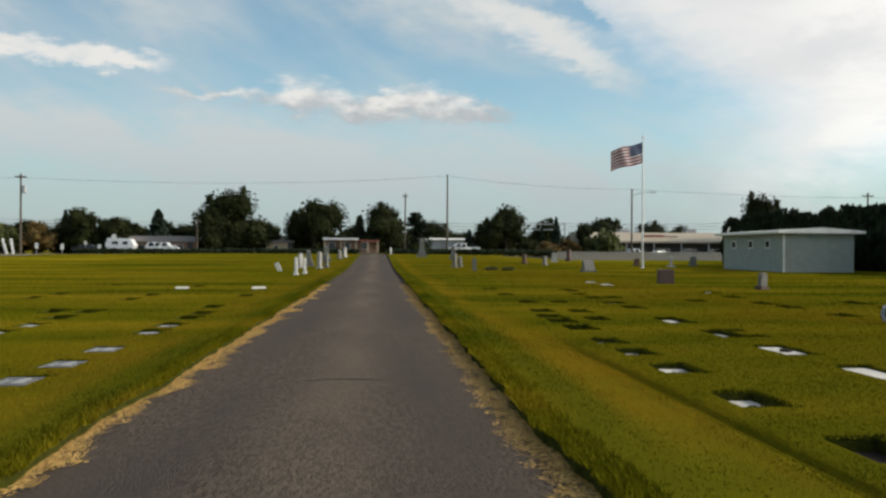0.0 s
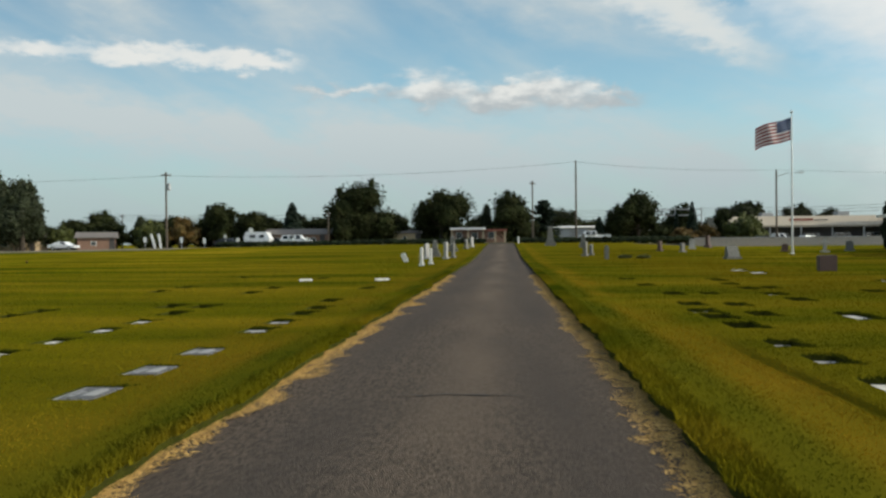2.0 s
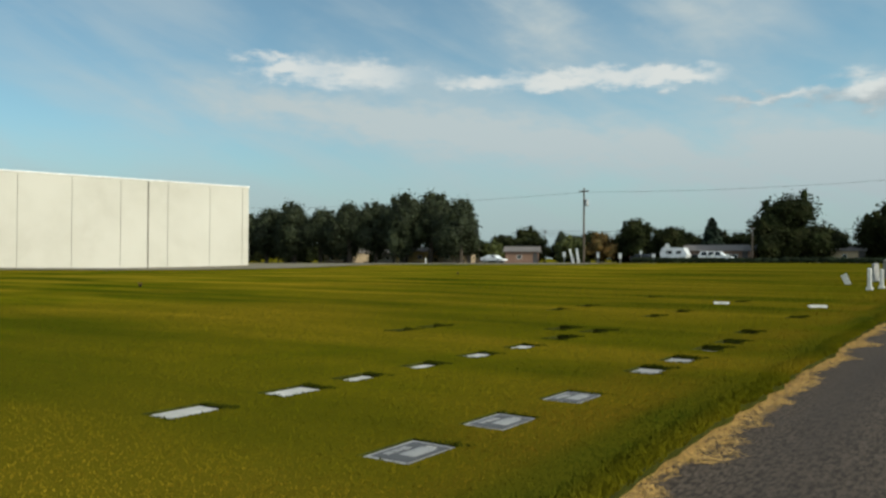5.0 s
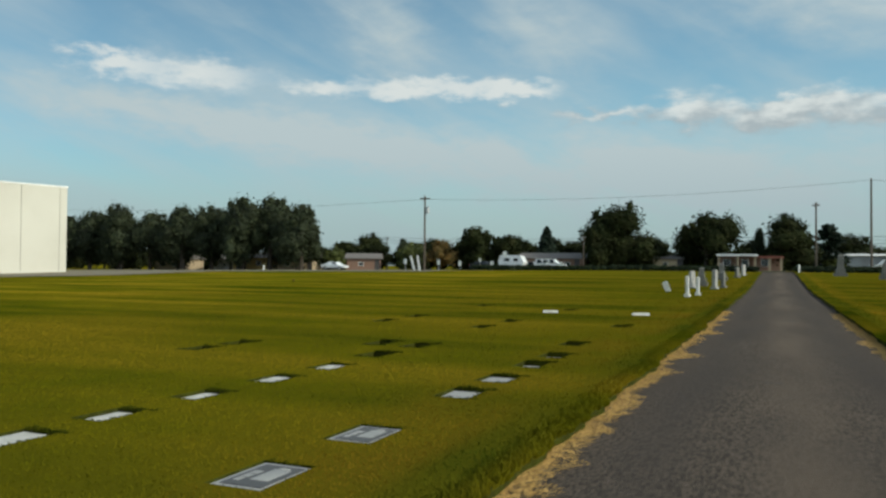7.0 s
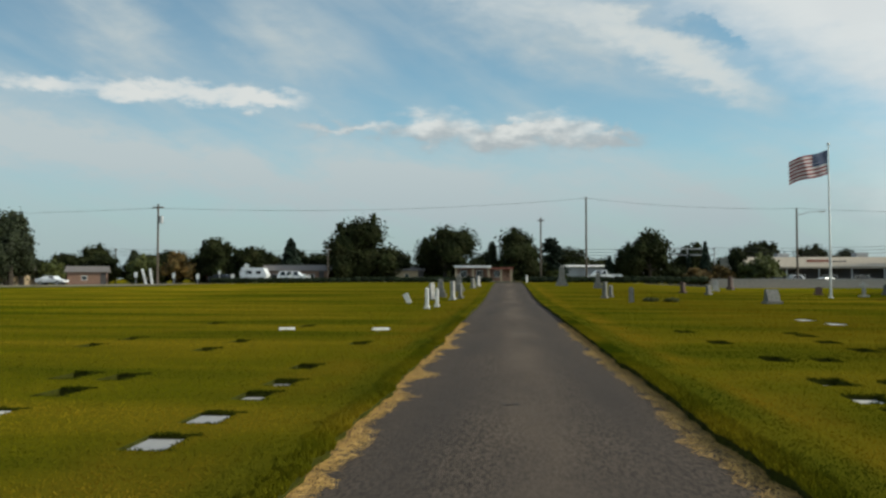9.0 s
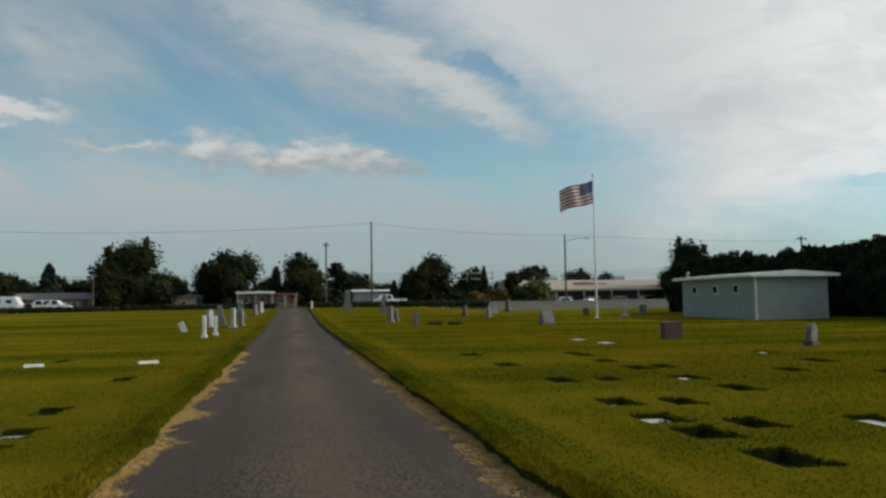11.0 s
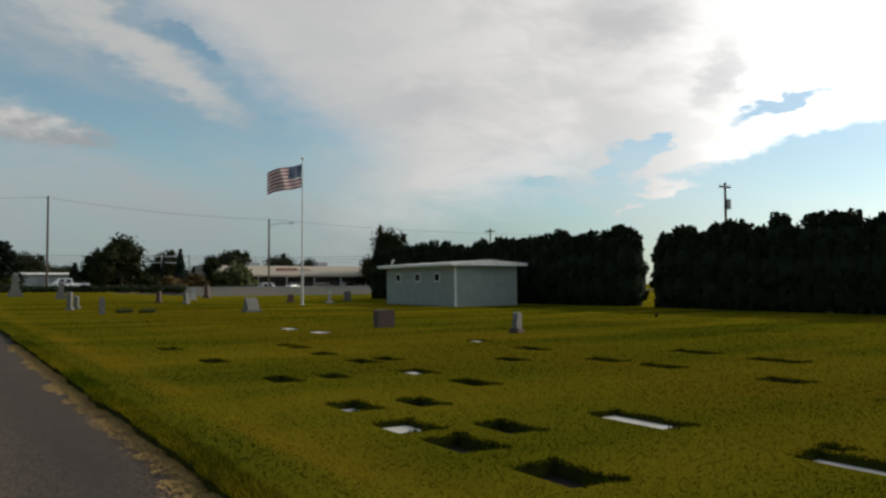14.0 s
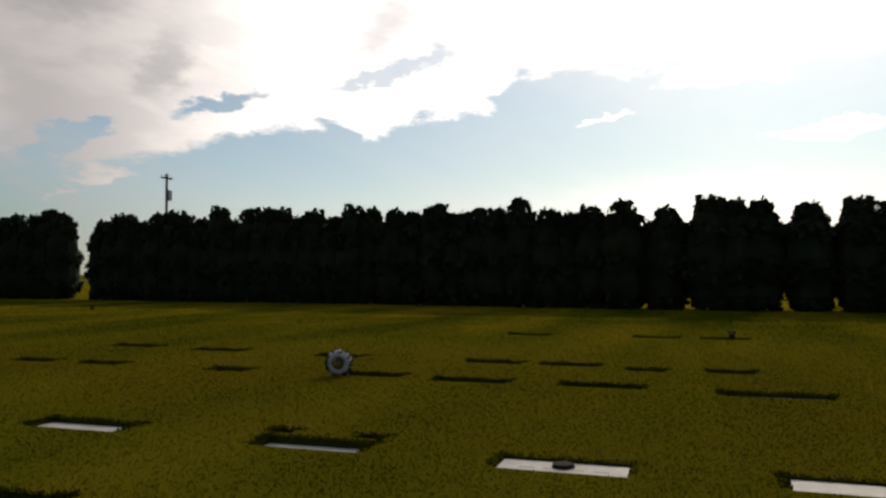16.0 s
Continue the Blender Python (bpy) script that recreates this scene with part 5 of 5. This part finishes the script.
def hut():
    m = thing("utility_building", "pale green block utility hut with flat white roof", "building", pose(0, 0, land(31, 58) - 0.1))
    x0, x1, y0, y1, h = 29.0, 34.3, 54.8, 64.6, 2.88
    t = 0.2
    bm = bmesh.new()
    box(x0, x0 + t, y0, y1, 0, h, 0, bm)
    part("wall", bm, M_BLOCK, m)
    part("wall", box(x1 - t, x1, y0, y1, 0, h), M_BLOCK, m)
    part("wall", box(x0 + t, x1 - t, y0, y0 + t, 0, h), M_BLOCK, m)
    part("wall", box(x0 + t, x1 - t, y1 - t, y1, 0, h), M_BLOCK, m)
    part("corner_trim", box(x0 - 0.012, x0 + 0.1, y0 - 0.012, y0 + 0.1, 0, h - 0.01), M_CAP, m)
    cx = (x0 + x1) / 2
    o = 0.6
    out = [(x0 - o, h), (x1 + o, h), (x1 + o, h + 0.2), (cx, h + 0.42), (x0 - o, h + 0.2)]
    part("roof", prism(out, y0 - o * 0.8, y1 + o * 0.8, 0.015), M_CAP, m, "flat white overhanging roof")
    for wy in (57.1, 59.8, 62.7):
        win = part("window", box(x0 - 0.03, x0 + 0.05, wy - 0.37, wy + 0.37, 1.8, 2.45, 0.01), M_CAP, m)
        part("pane", box(x0 - 0.036, x0 - 0.01, wy - 0.29, wy + 0.29, 1.88, 2.37), M_GLASS, win)
    part("vent_pipe", tube([(x0 - 0.2, 63.4, h + 0.2), (x0 - 0.2, 63.4, h + 0.5), (x0 - 0.12, 63.3, h + 0.62)], [0.06, 0.06, 0.09], 10), M_STEEL, m)
    for k in range(1, 14):
        part("course_joint", box(x0 - 0.003, x0 + 0.004, y0 + 0.12, y1 - 0.02, k * 0.2 + 0.02, k * 0.2 + 0.028), M_BLOCK, m)


hut()


def warehouse():
    corner = Vector((-95.8, 90.3, -0.45))
    along = Vector((-0.2545, -0.967, 0)).normalized()
    turn = math.degrees(math.atan2(along.y, along.x))
    m = thing("warehouse", "large cream concrete tilt-up warehouse with white roof edge", "building", pose(*corner, 0, 0, turn))
    # local x runs along the lit wall, local y away from the cemetery
    joints = [0.0, 1.1, 6.5, 13.0, 15.8, 19.8, 26.3, 33.0, 39.5, 46.0, 52.5, 59.0, 65.5, 72.0]
    h = 12.7
    for a, b in zip(joints, joints[1:]):
        part("panel", box(a + 0.03, b - 0.03, -35.0 if a == 0 else -0.35, 0.0, 0, h, 0.02), M_WAREHOUSE, m)
    part("wall_core", box(0.05, 72, -35, -0.36, 0, h - 0.05), M_WAREHOUSE, m)
    part("joint_strip", box(0.05, 72, -0.355, -0.06, 0, h - 0.1), M_JOINT, m)
    part("roof_cap", box(-0.12, 72.1, -35.1, 0.1, h, h + 0.22, 0.03), M_CAP, m)
    part("downpipe", tube([(15.95, 0.06, 0.1), (15.95, 0.06, h)], [0.06, 0.06], 8), M_JOINT, m)


warehouse()

house(-73, 138.5, 6.0, 5.5, 2.2, 1.1, M_BRICK, M_ROOF_GREY, "small brown shed-like house with pitched roof", 24, 1)
house(-36.3, 141, 11.5, 7, 2.0, 1.1, M_BRICK, M_ROOF_GREY, "low brick house with grey shingle roof", 0, 3)
house(-17.3, 143, 4.5, 6, 1.9, 0.8, M_SIDING, M_ROOF_GREY, "low tan house with grey roof", 0, 1)
house(-103, 147, 9, 7, 2.6, 1.3, M_YELLOW, M_ROOF_GREY, "ochre house with grey roof behind trees", 10, 2)
house(-93.5, 148, 7.5, 7, 2.5, 1.2, M_SIDING, M_ROOF_GREY, "tan house with grey roof behind trees", 15, 2)
house(-125, 147, 8, 7, 2.5, 1.2, M_SIDING, M_ROOF_GREY, "tan house with grey roof behind trees", 5, 2)
house(-113, 150, 6, 7, 2.3, 1.2, M_GREYWALL, M_ROOF_GREY, "grey house with shingle roof behind trees", 0, 2)


def pavilion():
    m = thing("bungalow", "low brick bungalow with white fascia and open porch", "building", pose(-4.5, 133.6, land(-4.6, 134) - 0.05))
    part("wall", box(-4.2, 4.4, 1.2, 3.4, 0, 2.3), M_BRICK, m)
    part("roof", box(-4.6, 1.2, -0.8, 3.6, 2.3, 2.62, 0.03), M_CAP, m, "flat roof with white fascia")
    part("roof", box(1.25, 4.8, -0.6, 3.6, 2.05, 2.3, 0.03), M_SIGNRED, m, "lower red-brown porch roof")
    for x in (-4.3, -1.6, 0.9, 2.9, 4.5):
        part("porch_post", box(x - 0.14, x + 0.14, -0.5, -0.22, 0, 2.3 if x < 1.2 else 2.05), M_SIDING, m)
    for x in (-3.2, -0.6, 2.2):
        wall_window(x, 0.8, 1.1, 1.1, m, 1.2)


pavilion()


def long_building():
    m = thing("store_building", "long low store building with tan metal roof", "building", pose(0, 142, land(55, 140) - 0.05))
    # front wall coloured dark to give the shade below the roof edge
    part("wall", box(40.3, 88, 3, 18, 0, 3.15), M_SHADE, m)
    out = [(0.0, 3.0), (0.0, 3.3), (6.5, 5.05), (18.5, 5.15), (18.5, 3.0)]
    bm = prism(out, 39.6, 88.6)
    for v in bm.verts:
        v.co.x, v.co.y = v.co.y, v.co.x
    bmesh.ops.recalc_face_normals(bm, faces=bm.faces)
    part("roof", bm, M_ROOF_TAN, m)
    for k in range(9):
        part("awning_post", box(40.3 + k * 5.2, 40.5 + k * 5.2, 0.25, 0.45, 0, 3.0), M_GREYWALL, m)
        win = part("window", box(41.8 + k * 5.2, 44.4 + k * 5.2, 2.94, 3.05, 0.7, 2.0), M_GREYWALL, m)
        part("pane", box(41.9 + k * 5.2, 44.3 + k * 5.2, 2.90, 2.95, 0.8, 1.9), M_GLASS, win)
    part("roof_sign", box(49.5, 53.5, 2.2, 2.4, 4.1, 4.5), M_SIGNRED, m, "red-brown roof sign with unreadable lettering")
    part("sign_bar", box(53.8, 56.0, 2.2, 2.4, 4.1, 4.3), M_ROOF_GREY, m)
    part("roof_unit", box(60, 62, 8, 10, 5.05, 5.85, 0.03), M_GREYWALL, m)
    part("roof_unit", box(47, 49, 9, 11, 5.05, 5.75, 0.03), M_GREYWALL, m)


long_building()


def shed_row():
    m = thing("industrial_shed", "pale grey industrial shed with low roof", "building", pose(11, 150, land(11, 150) - 0.05))
    part("wall", box(-6, 14, 0, 10, 0, 2.7), M_GREYWALL, m)
    part("roof", box(-6.4, 14.4, -0.4, 10.4, 2.7, 3.0, 0.03, top=(1, 0.7)), M_CAP, m)
    for x in (-4, -1, 2, 5, 8):
        part("door", box(x, x + 1.9, -0.04, 0.02, 0, 2.2), M_STEEL, m)


shed_row()


def low_wall(x0, x1, y, h):
    m = thing("boundary_wall", "low grey block wall along the store car park", "wall", pose(x0, y, land(x0, y) - 0.1))
    part("wall", box(0, x1 - x0, 0, 0.2, 0, h, 0.02), M_LOWWALL, m)
    part("coping", box(-0.03, x1 - x0 + 0.03, -0.04, 0.24, h, h + 0.06, 0.01), M_GREYWALL, m)


low_wall(26.0, 62, 114, 1.15)


def substation():
    m = thing("substation_frame", "steel lattice power frame behind the shrubs", "power frame", pose(27, 152, land(27, 150)))
    for x in (0, 4.6, 9.4):
        part("post", tube([(x, 0, 0), (x, 0, 6.8)], [0.14, 0.1], 6), M_STEEL, m)
    for z in (5.4, 6.5):
        part("beam", tube([(0, 0, z), (9.4, 0, z)], [0.09, 0.09], 6), M_STEEL, m)
    for x in (1.2, 2.4, 3.5, 5.8, 7.0, 8.2):
        part("insulator", tube([(x, 0, 6.5), (x, 0, 5.9)], [0.05, 0.05], 6), M_SHADE, m)


substation()


# ---- poles and wires ----
def pole(x, y, h, label, arm=0.0, can=False, r=0.15, lamp=0.0, base=None):
    z = land(x, y) - 0.1 if base is None else base
    m = thing("utility_pole", label, "utility pole", pose(x, y, z), "utility poles")
    part("pole", tube([(0, 0, 0), (0, 0, h * 0.5), (0, 0, h)], [r, r * 0.85, r * 0.7], 10), M_WOODPOLE, m)
    if arm:
        part("crossarm", box(-arm, arm, -0.06, 0.06, h - 0.5, h - 0.36, 0.01), M_WOODPOLE, m)
        for s in (-0.9, -0.4, 0.4, 0.9):
            part("insulator", tube([(arm * s, 0, h - 0.36), (arm * s, 0, h - 0.2)], [0.04, 0.05], 8), M_STEEL, m)
    if can:
        part("transformer", tube([(0.42, 0, h - 2.5), (0.42, 0, h - 2.45), (0.42, 0, h - 1.6), (0.42, 0, h - 1.5)], [0.2, 0.26, 0.26, 0.12], 12), M_STEEL, m)
    if lamp:
        part("lamp_arm", tube([(0, 0, h - 1.0), (lamp * 0.5, 0, h - 0.55), (lamp, 0, h - 0.45)], [0.05, 0.045, 0.04], 8), M_STEEL, m)
        part("lamp_head", box(lamp - 0.1, lamp + 0.65, -0.14, 0.14, h - 0.56, h - 0.38, 0.04), M_STEEL, m)
    return m


pole(-45.6, 105.6, 10.5, "weathered timber utility pole with grey transformer can", 0.7, True)
pole(10.6, 121.0, 12.3, "bare weathered timber utility pole", 0, False, 0.16)
pole(4.18, 121.8, 9.4, "timber utility pole with short crossarm", 0.45)
pole(37.6, 115, 10.7, "timber pole carrying a street lamp arm", 0, False, 0.15, 3.0)
pole(-29.6, 133, 5.7, "short dark timber pole across the road", 0.4, False, 0.11)
pole(-75, 152, 7.0, "short dark timber pole across the road", 0.4, False, 0.11)
pole(78, 132, 7.5, "timber utility pole across the road", 0.6, False, 0.12)
pole(61.4, 57.9, 11.0, "timber utility pole behind the cedar hedge", 0.8, True, 0.15)
pole(66, 102, 9.5, "timber utility pole behind the cedar hedge", 0.8, False, 0.15)


def wire(a, b, sag, r, n=14):
    pts = []
    for i in range(n + 1):
        f = i / n
        p = Vector(a).lerp(Vector(b), f)
        p.z -= sag * 4 * f * (1 - f)
        pts.append(p)
    return tagged(part("overhead_wire", tube(pts, [r] * (n + 1), 5), M_WIRE), "thin dark overhead power wire", "wire", "overhead wires")


wire((-130, 115, 11.6), (-45.6, 105.6, 10.6), 0.8, 0.018)
wire((-45.6, 105.6, 10.6), (10.6, 121.0, 13.0), 0.9, 0.018)
wire((10.6, 121.0, 13.0), (37.6, 115, 10.8), 0.5, 0.018)
wire((37.6, 115, 10.8), (110, 115, 11.0), 1.0, 0.018)
for k in range(3):
    z = 5.6 + 0.55 * k
    wire((-75, 150, z + 0.4), (-29.6, 150, z), 0.3, 0.03)
    wire((-29.6, 150, z), (3.6, 150, z + 0.3), 0.3, 0.03)
    wire((3.6, 150, z + 0.3), (31, 152, z + 0.4), 0.3, 0.03)
    wire((36, 152, z + 0.3), (78, 150, z + 1.0), 0.4, 0.03)


def sign_post(x, y, h, w, hh, label, lean=0.0, round_=False):
    m = thing("sign_post", label, "sign", pose(x, y, land(x, y) - 0.05, 0, lean, 0), "roadside posts")
    part("post", box(-0.04, 0.04, -0.04, 0.04, 0, h, 0.008), M_STEEL, m)
    if round_:
        bm = prism([(w / 2 * math.cos(2 * math.pi * k / 8 + 0.39), h - hh / 2 + hh / 2 * math.sin(2 * math.pi * k / 8 + 0.39)) for k in range(8)], -0.07, -0.045)
        part("plate", bm, M_PAINT_WHITE, m)
    else:
        part("plate", box(-w / 2, w / 2, -0.07, -0.045, h - hh, h, 0.006), M_PAINT_WHITE, m)


for x, h, w, hh in ((-53.6, 1.8, 0.5, 0.75), (-48.0, 1.65, 0.45, 0.75), (-44.5, 1.5, 0.45, 0.8), (-41.3, 1.9, 0.35, 0.5), (-39.4, 1.4, 0.5, 0.8), (-31.0, 1.3, 0.4, 0.7), (-29.0, 1.3, 0.4, 0.9)):
    sign_post(x, 116.2, h, w, hh, "white roadside post with plain plate")
sign_post(-37.4, 116.2, 2.9, 0.75, 0.85, "white-backed road sign on a steel post", 0, True)
for dx_, lean in ((-0.5, -16), (0.35, -9)):
    m = thing("leaning_post", "white painted board post leaning by the boundary", "post", pose(-50.6 + dx_, 114.2, land(-50.6, 114) - 0.1, 0, lean, 0))
    part("board", box(-0.17, 0.17, -0.05, 0.05, 0, 2.35, 0.015), M_PAINT_WHITE, m)
for x, y in ((-75.5, 110), (1.7, 104.0)):
    m = thing("bollard", "short white painted marker post in the grass", "bollard", pose(x, y, land(x, y) - 0.05))
    part("post", tube([(0, 0, 0), (0, 0, 0.85), (0, 0, 0.95)], [0.1, 0.1, 0.05], 10), M_PAINT_WHITE, m)


# ---- flag ----
def flag():
    x, y = 22.3, 65.5
    z = land(x, y)
    m = thing("flagpole", "tall pale flagpole standing on the lawn", "flagpole", pose(x, y, z - 0.05))
    part("pole", tube([(0, 0, 0), (0, 0, 5.5), (0, 0, 11.0)], [0.085, 0.07, 0.04], 12), M_ALU, m)
    part("collar", tube([(0, 0, 0), (0, 0, 0.12)], [0.2, 0.16], 14), M_ALU, m)
    bm = bmesh.new()
    bmesh.ops.create_uvsphere(bm, u_segments=12, v_segments=8, radius=0.11, matrix=Matrix.Translation((0, 0, 11.08)))
    part("finial", bm, M_ALU, m)
    f = thing("flag", "striped red white and blue flag flying from the pole", "flag", pose(x - 0.06, y, z))
    fly, drop, top = 3.0, 1.75, 10.6

    def cloth(u, v):
        """u along the fly, v down."""
        wob = 0.22 * u * math.sin(u * 7.5 + v * 1.2) + 0.06 * math.sin(u * 15 + v * 3)
        sagz = 0.85 * u + 0.12 * u * math.sin(u * 6.0 + 0.7)
        return (-fly * u * (0.93 + 0.02 * v), wob - 0.5 * u, top - drop * v - sagz + 0.08 * u * v)
    cols = 26

    def piece(name, u0, u1, v0, v1, mat, nu, nv):
        verts, faces = [], []
        for i in range(nu + 1):
            for j in range(nv + 1):
                verts.append(cloth(u0 + (u1 - u0) * i / nu, v0 + (v1 - v0) * j / nv))
        for i in range(nu):
            for j in range(nv):
                a = i * (nv + 1) + j
                faces.append((a, a + nv + 1, a + nv + 2, a + 1))
        return smooth(raw(name, verts, faces, mat, f))
    for s in range(13):
        u0 = 0.4 if s < 7 else 0.0
        piece("stripe", u0, 1.0, s / 13, (s + 1) / 13, M_RED if s % 2 == 0 else M_WHITE, cols, 2)
    c = piece("canton", 0.0, 0.4, 0.0, 7 / 13, M_BLUE, 12, 6)
    for i in range(9):
        for j in range(11):
            if (i + j) % 2:
                continue
            u, v = 0.4 * (j + 1) / 12, 7 / 13 * (i + 1) / 10
            px, py, pz = cloth(u, v)
            bm = bmesh.new()
            pts = [bm.verts.new((px + r_ * math.sin(2 * math.pi * k / 10), py - 0.012, pz + r_ * math.cos(2 * math.pi * k / 10))) for k in range(10) for r_ in [0.045 if k % 2 == 0 else 0.018]]
            bm.faces.new(pts)
            part("star", bm, M_WHITE, c)


flag()


# ---- vehicles ----
def car(style, paint, label, cat="car"):
    L = {"sedan": 4.6, "suv": 4.8, "pickup": 5.5}[style]
    prof = {
        "sedan": [(-2.3, 0.42), (2.3, 0.42), (2.32, 0.72), (1.25, 0.92), (0.55, 1.42), (-0.9, 1.44), (-1.65, 1.02), (-2.25, 0.98)],
        "suv": [(-2.4, 0.45), (2.4, 0.45), (2.42, 0.85), (1.35, 1.08), (0.75, 1.68), (-2.05, 1.72), (-2.38, 1.1)],
        "pickup": [(-2.75, 0.55), (2.75, 0.55), (2.76, 0.95), (1.6, 1.14), (1.0, 1.78), (-0.5, 1.80), (-0.75, 1.16), (-2.74, 1.14)],
    }[style]
    W = 0.9
    m = thing("car", label, cat)
    bm = prism(prof, -W, W)
    for v in bm.verts:
        if v.co.z > 1.15:
            v.co.y *= 0.80
    bmesh.ops.bevel(bm, geom=list(bm.edges), offset=0.05, segments=2, affect="EDGES", profile=0.6)
    body = part("body", bm, paint, m)
    zt = max(p[1] for p in prof)
    zb = {"sedan": 0.95, "suv": 1.08, "pickup": 1.15}[style]
    spans = {"sedan": [(-1.35, -0.35), (-0.28, 0.75)], "suv": [(-2.0, -1.05), (-0.95, 0.0), (0.08, 0.95)], "pickup": [(-0.45, 0.3), (0.38, 1.15)]}[style]
    for s in (-1, 1):
        for a, b in spans:
            y0 = W * 0.985
            y1 = W * 0.83
            bm = bmesh.new()
            top_a, top_b = a + (0.1 if a < 0 else 0), b - 0.25
            q = [(a, s * y0, zb), (b, s * y0, zb), (top_b, s * y1, zt - 0.1), (top_a, s * y1, zt - 0.1)]
            f1 = [bm.verts.new(p) for p in q]
            f2 = [bm.verts.new((p[0], p[1] + s * 0.015, p[2])) for p in q]
            bm.faces.new(f2)
            for k in range(4):
                bm.faces.new((f1[k], f1[(k + 1) % 4], f2[(k + 1) % 4], f2[k]))
            part("side_window", bm, M_GLASS, body)
    wx = L * 0.3
    for sx in (-wx, wx):
        for s in (-1, 1):
            w = part("wheel", tube([(sx, s * 0.70, 0.34), (sx, s * 0.92, 0.34)], [0.34, 0.34], 16), M_TYRE, m)
            part("rim", tube([(sx, s * 0.90, 0.34), (sx, s * 0.935, 0.34)], [0.22, 0.2], 12), M_RIM, w)
    xf, xb = max(p[0] for p in prof), min(p[0] for p in prof)
    for s in (-1, 1):
        part("headlight", box(xf - 0.12, xf + 0.005, s * 0.68 - 0.16, s * 0.68 + 0.16, 0.66, 0.80, 0.02), M_LAMP, m)
        part("tail_light", box(xb - 0.005, xb + 0.08, s * 0.74 - 0.1, s * 0.74 + 0.1, 0.82, 1.0, 0.02), M_TAIL, m)
    return m


def park(src, x, y, turn=0.0, label="", lift=0.03):
    z = land(x, y) + lift
    mtx = pose(x, y, z, 0, 0, turn)
    if not src.get("used"):
        src["used"] = 1
        src.matrix_basis = mtx
        ob = src
    else:
        ob = copy_thing(src, mtx)
    if label:
        ob["label"] = label
    return ob


suv = car("suv", M_CAR_WHITE, "white SUV on the public road")
sedan = car("sedan", M_CAR_SILVER, "silver sedan parked outside the store")
dark = car("sedan", M_CAR_DARK, "black sedan parked outside the store")
truck = car("pickup", M_CAR_WHITE, "white pickup truck parked near the store")
wsedan = car("sedan", M_CAR_WHITE, "white sedan on the public road")


def camper(x, y):
    m = thing("camper_van", "white camper trailer parked across the road", "camper", pose(x, y, land(x, y) + 0.05))
    out = [(-2.1, 0.5), (2.0, 0.5), (2.3, 1.3), (1.7, 2.4), (-1.9, 2.5), (-2.25, 1.6)]
    part("body", prism(out, -1.1, 1.1, 0.08), M_CAR_WHITE, m)
    for sx in (-0.5, 0.4):
        w = part("wheel", tube([(sx, -1.12, 0.36), (sx, -0.9, 0.36)], [0.36, 0.36], 14), M_TYRE, m)
    part("side_window", box(-1.2, -0.2, -1.13, -1.09, 1.45, 1.95, 0.01), M_GLASS, m)
    part("side_window", box(0.5, 1.3, -1.13, -1.09, 1.45, 1.95, 0.01), M_GLASS, m)


camper(-41.8, 133.5)
park(suv, -33.0, 125.2, 0, "white SUV waiting on the public road")
park(wsedan, -72.0, 126.0, 0, "white sedan on the public road")
park(truck, 13.5, 126.0, 180, "white pickup truck on the public road")
park(truck, 45.0, 137.5, 0, "white pickup truck parked near the store")
park(sedan, 50.5, 138.5, 20)
park(dark, 57.0, 139.0, 0)
park(dark, 63.5, 139.5, 160)
park(dark, -45.0, 128.0, 0, "black sedan on the public road")
park(dark, 40.5, 132.5, 180, "black sedan beside the low wall")
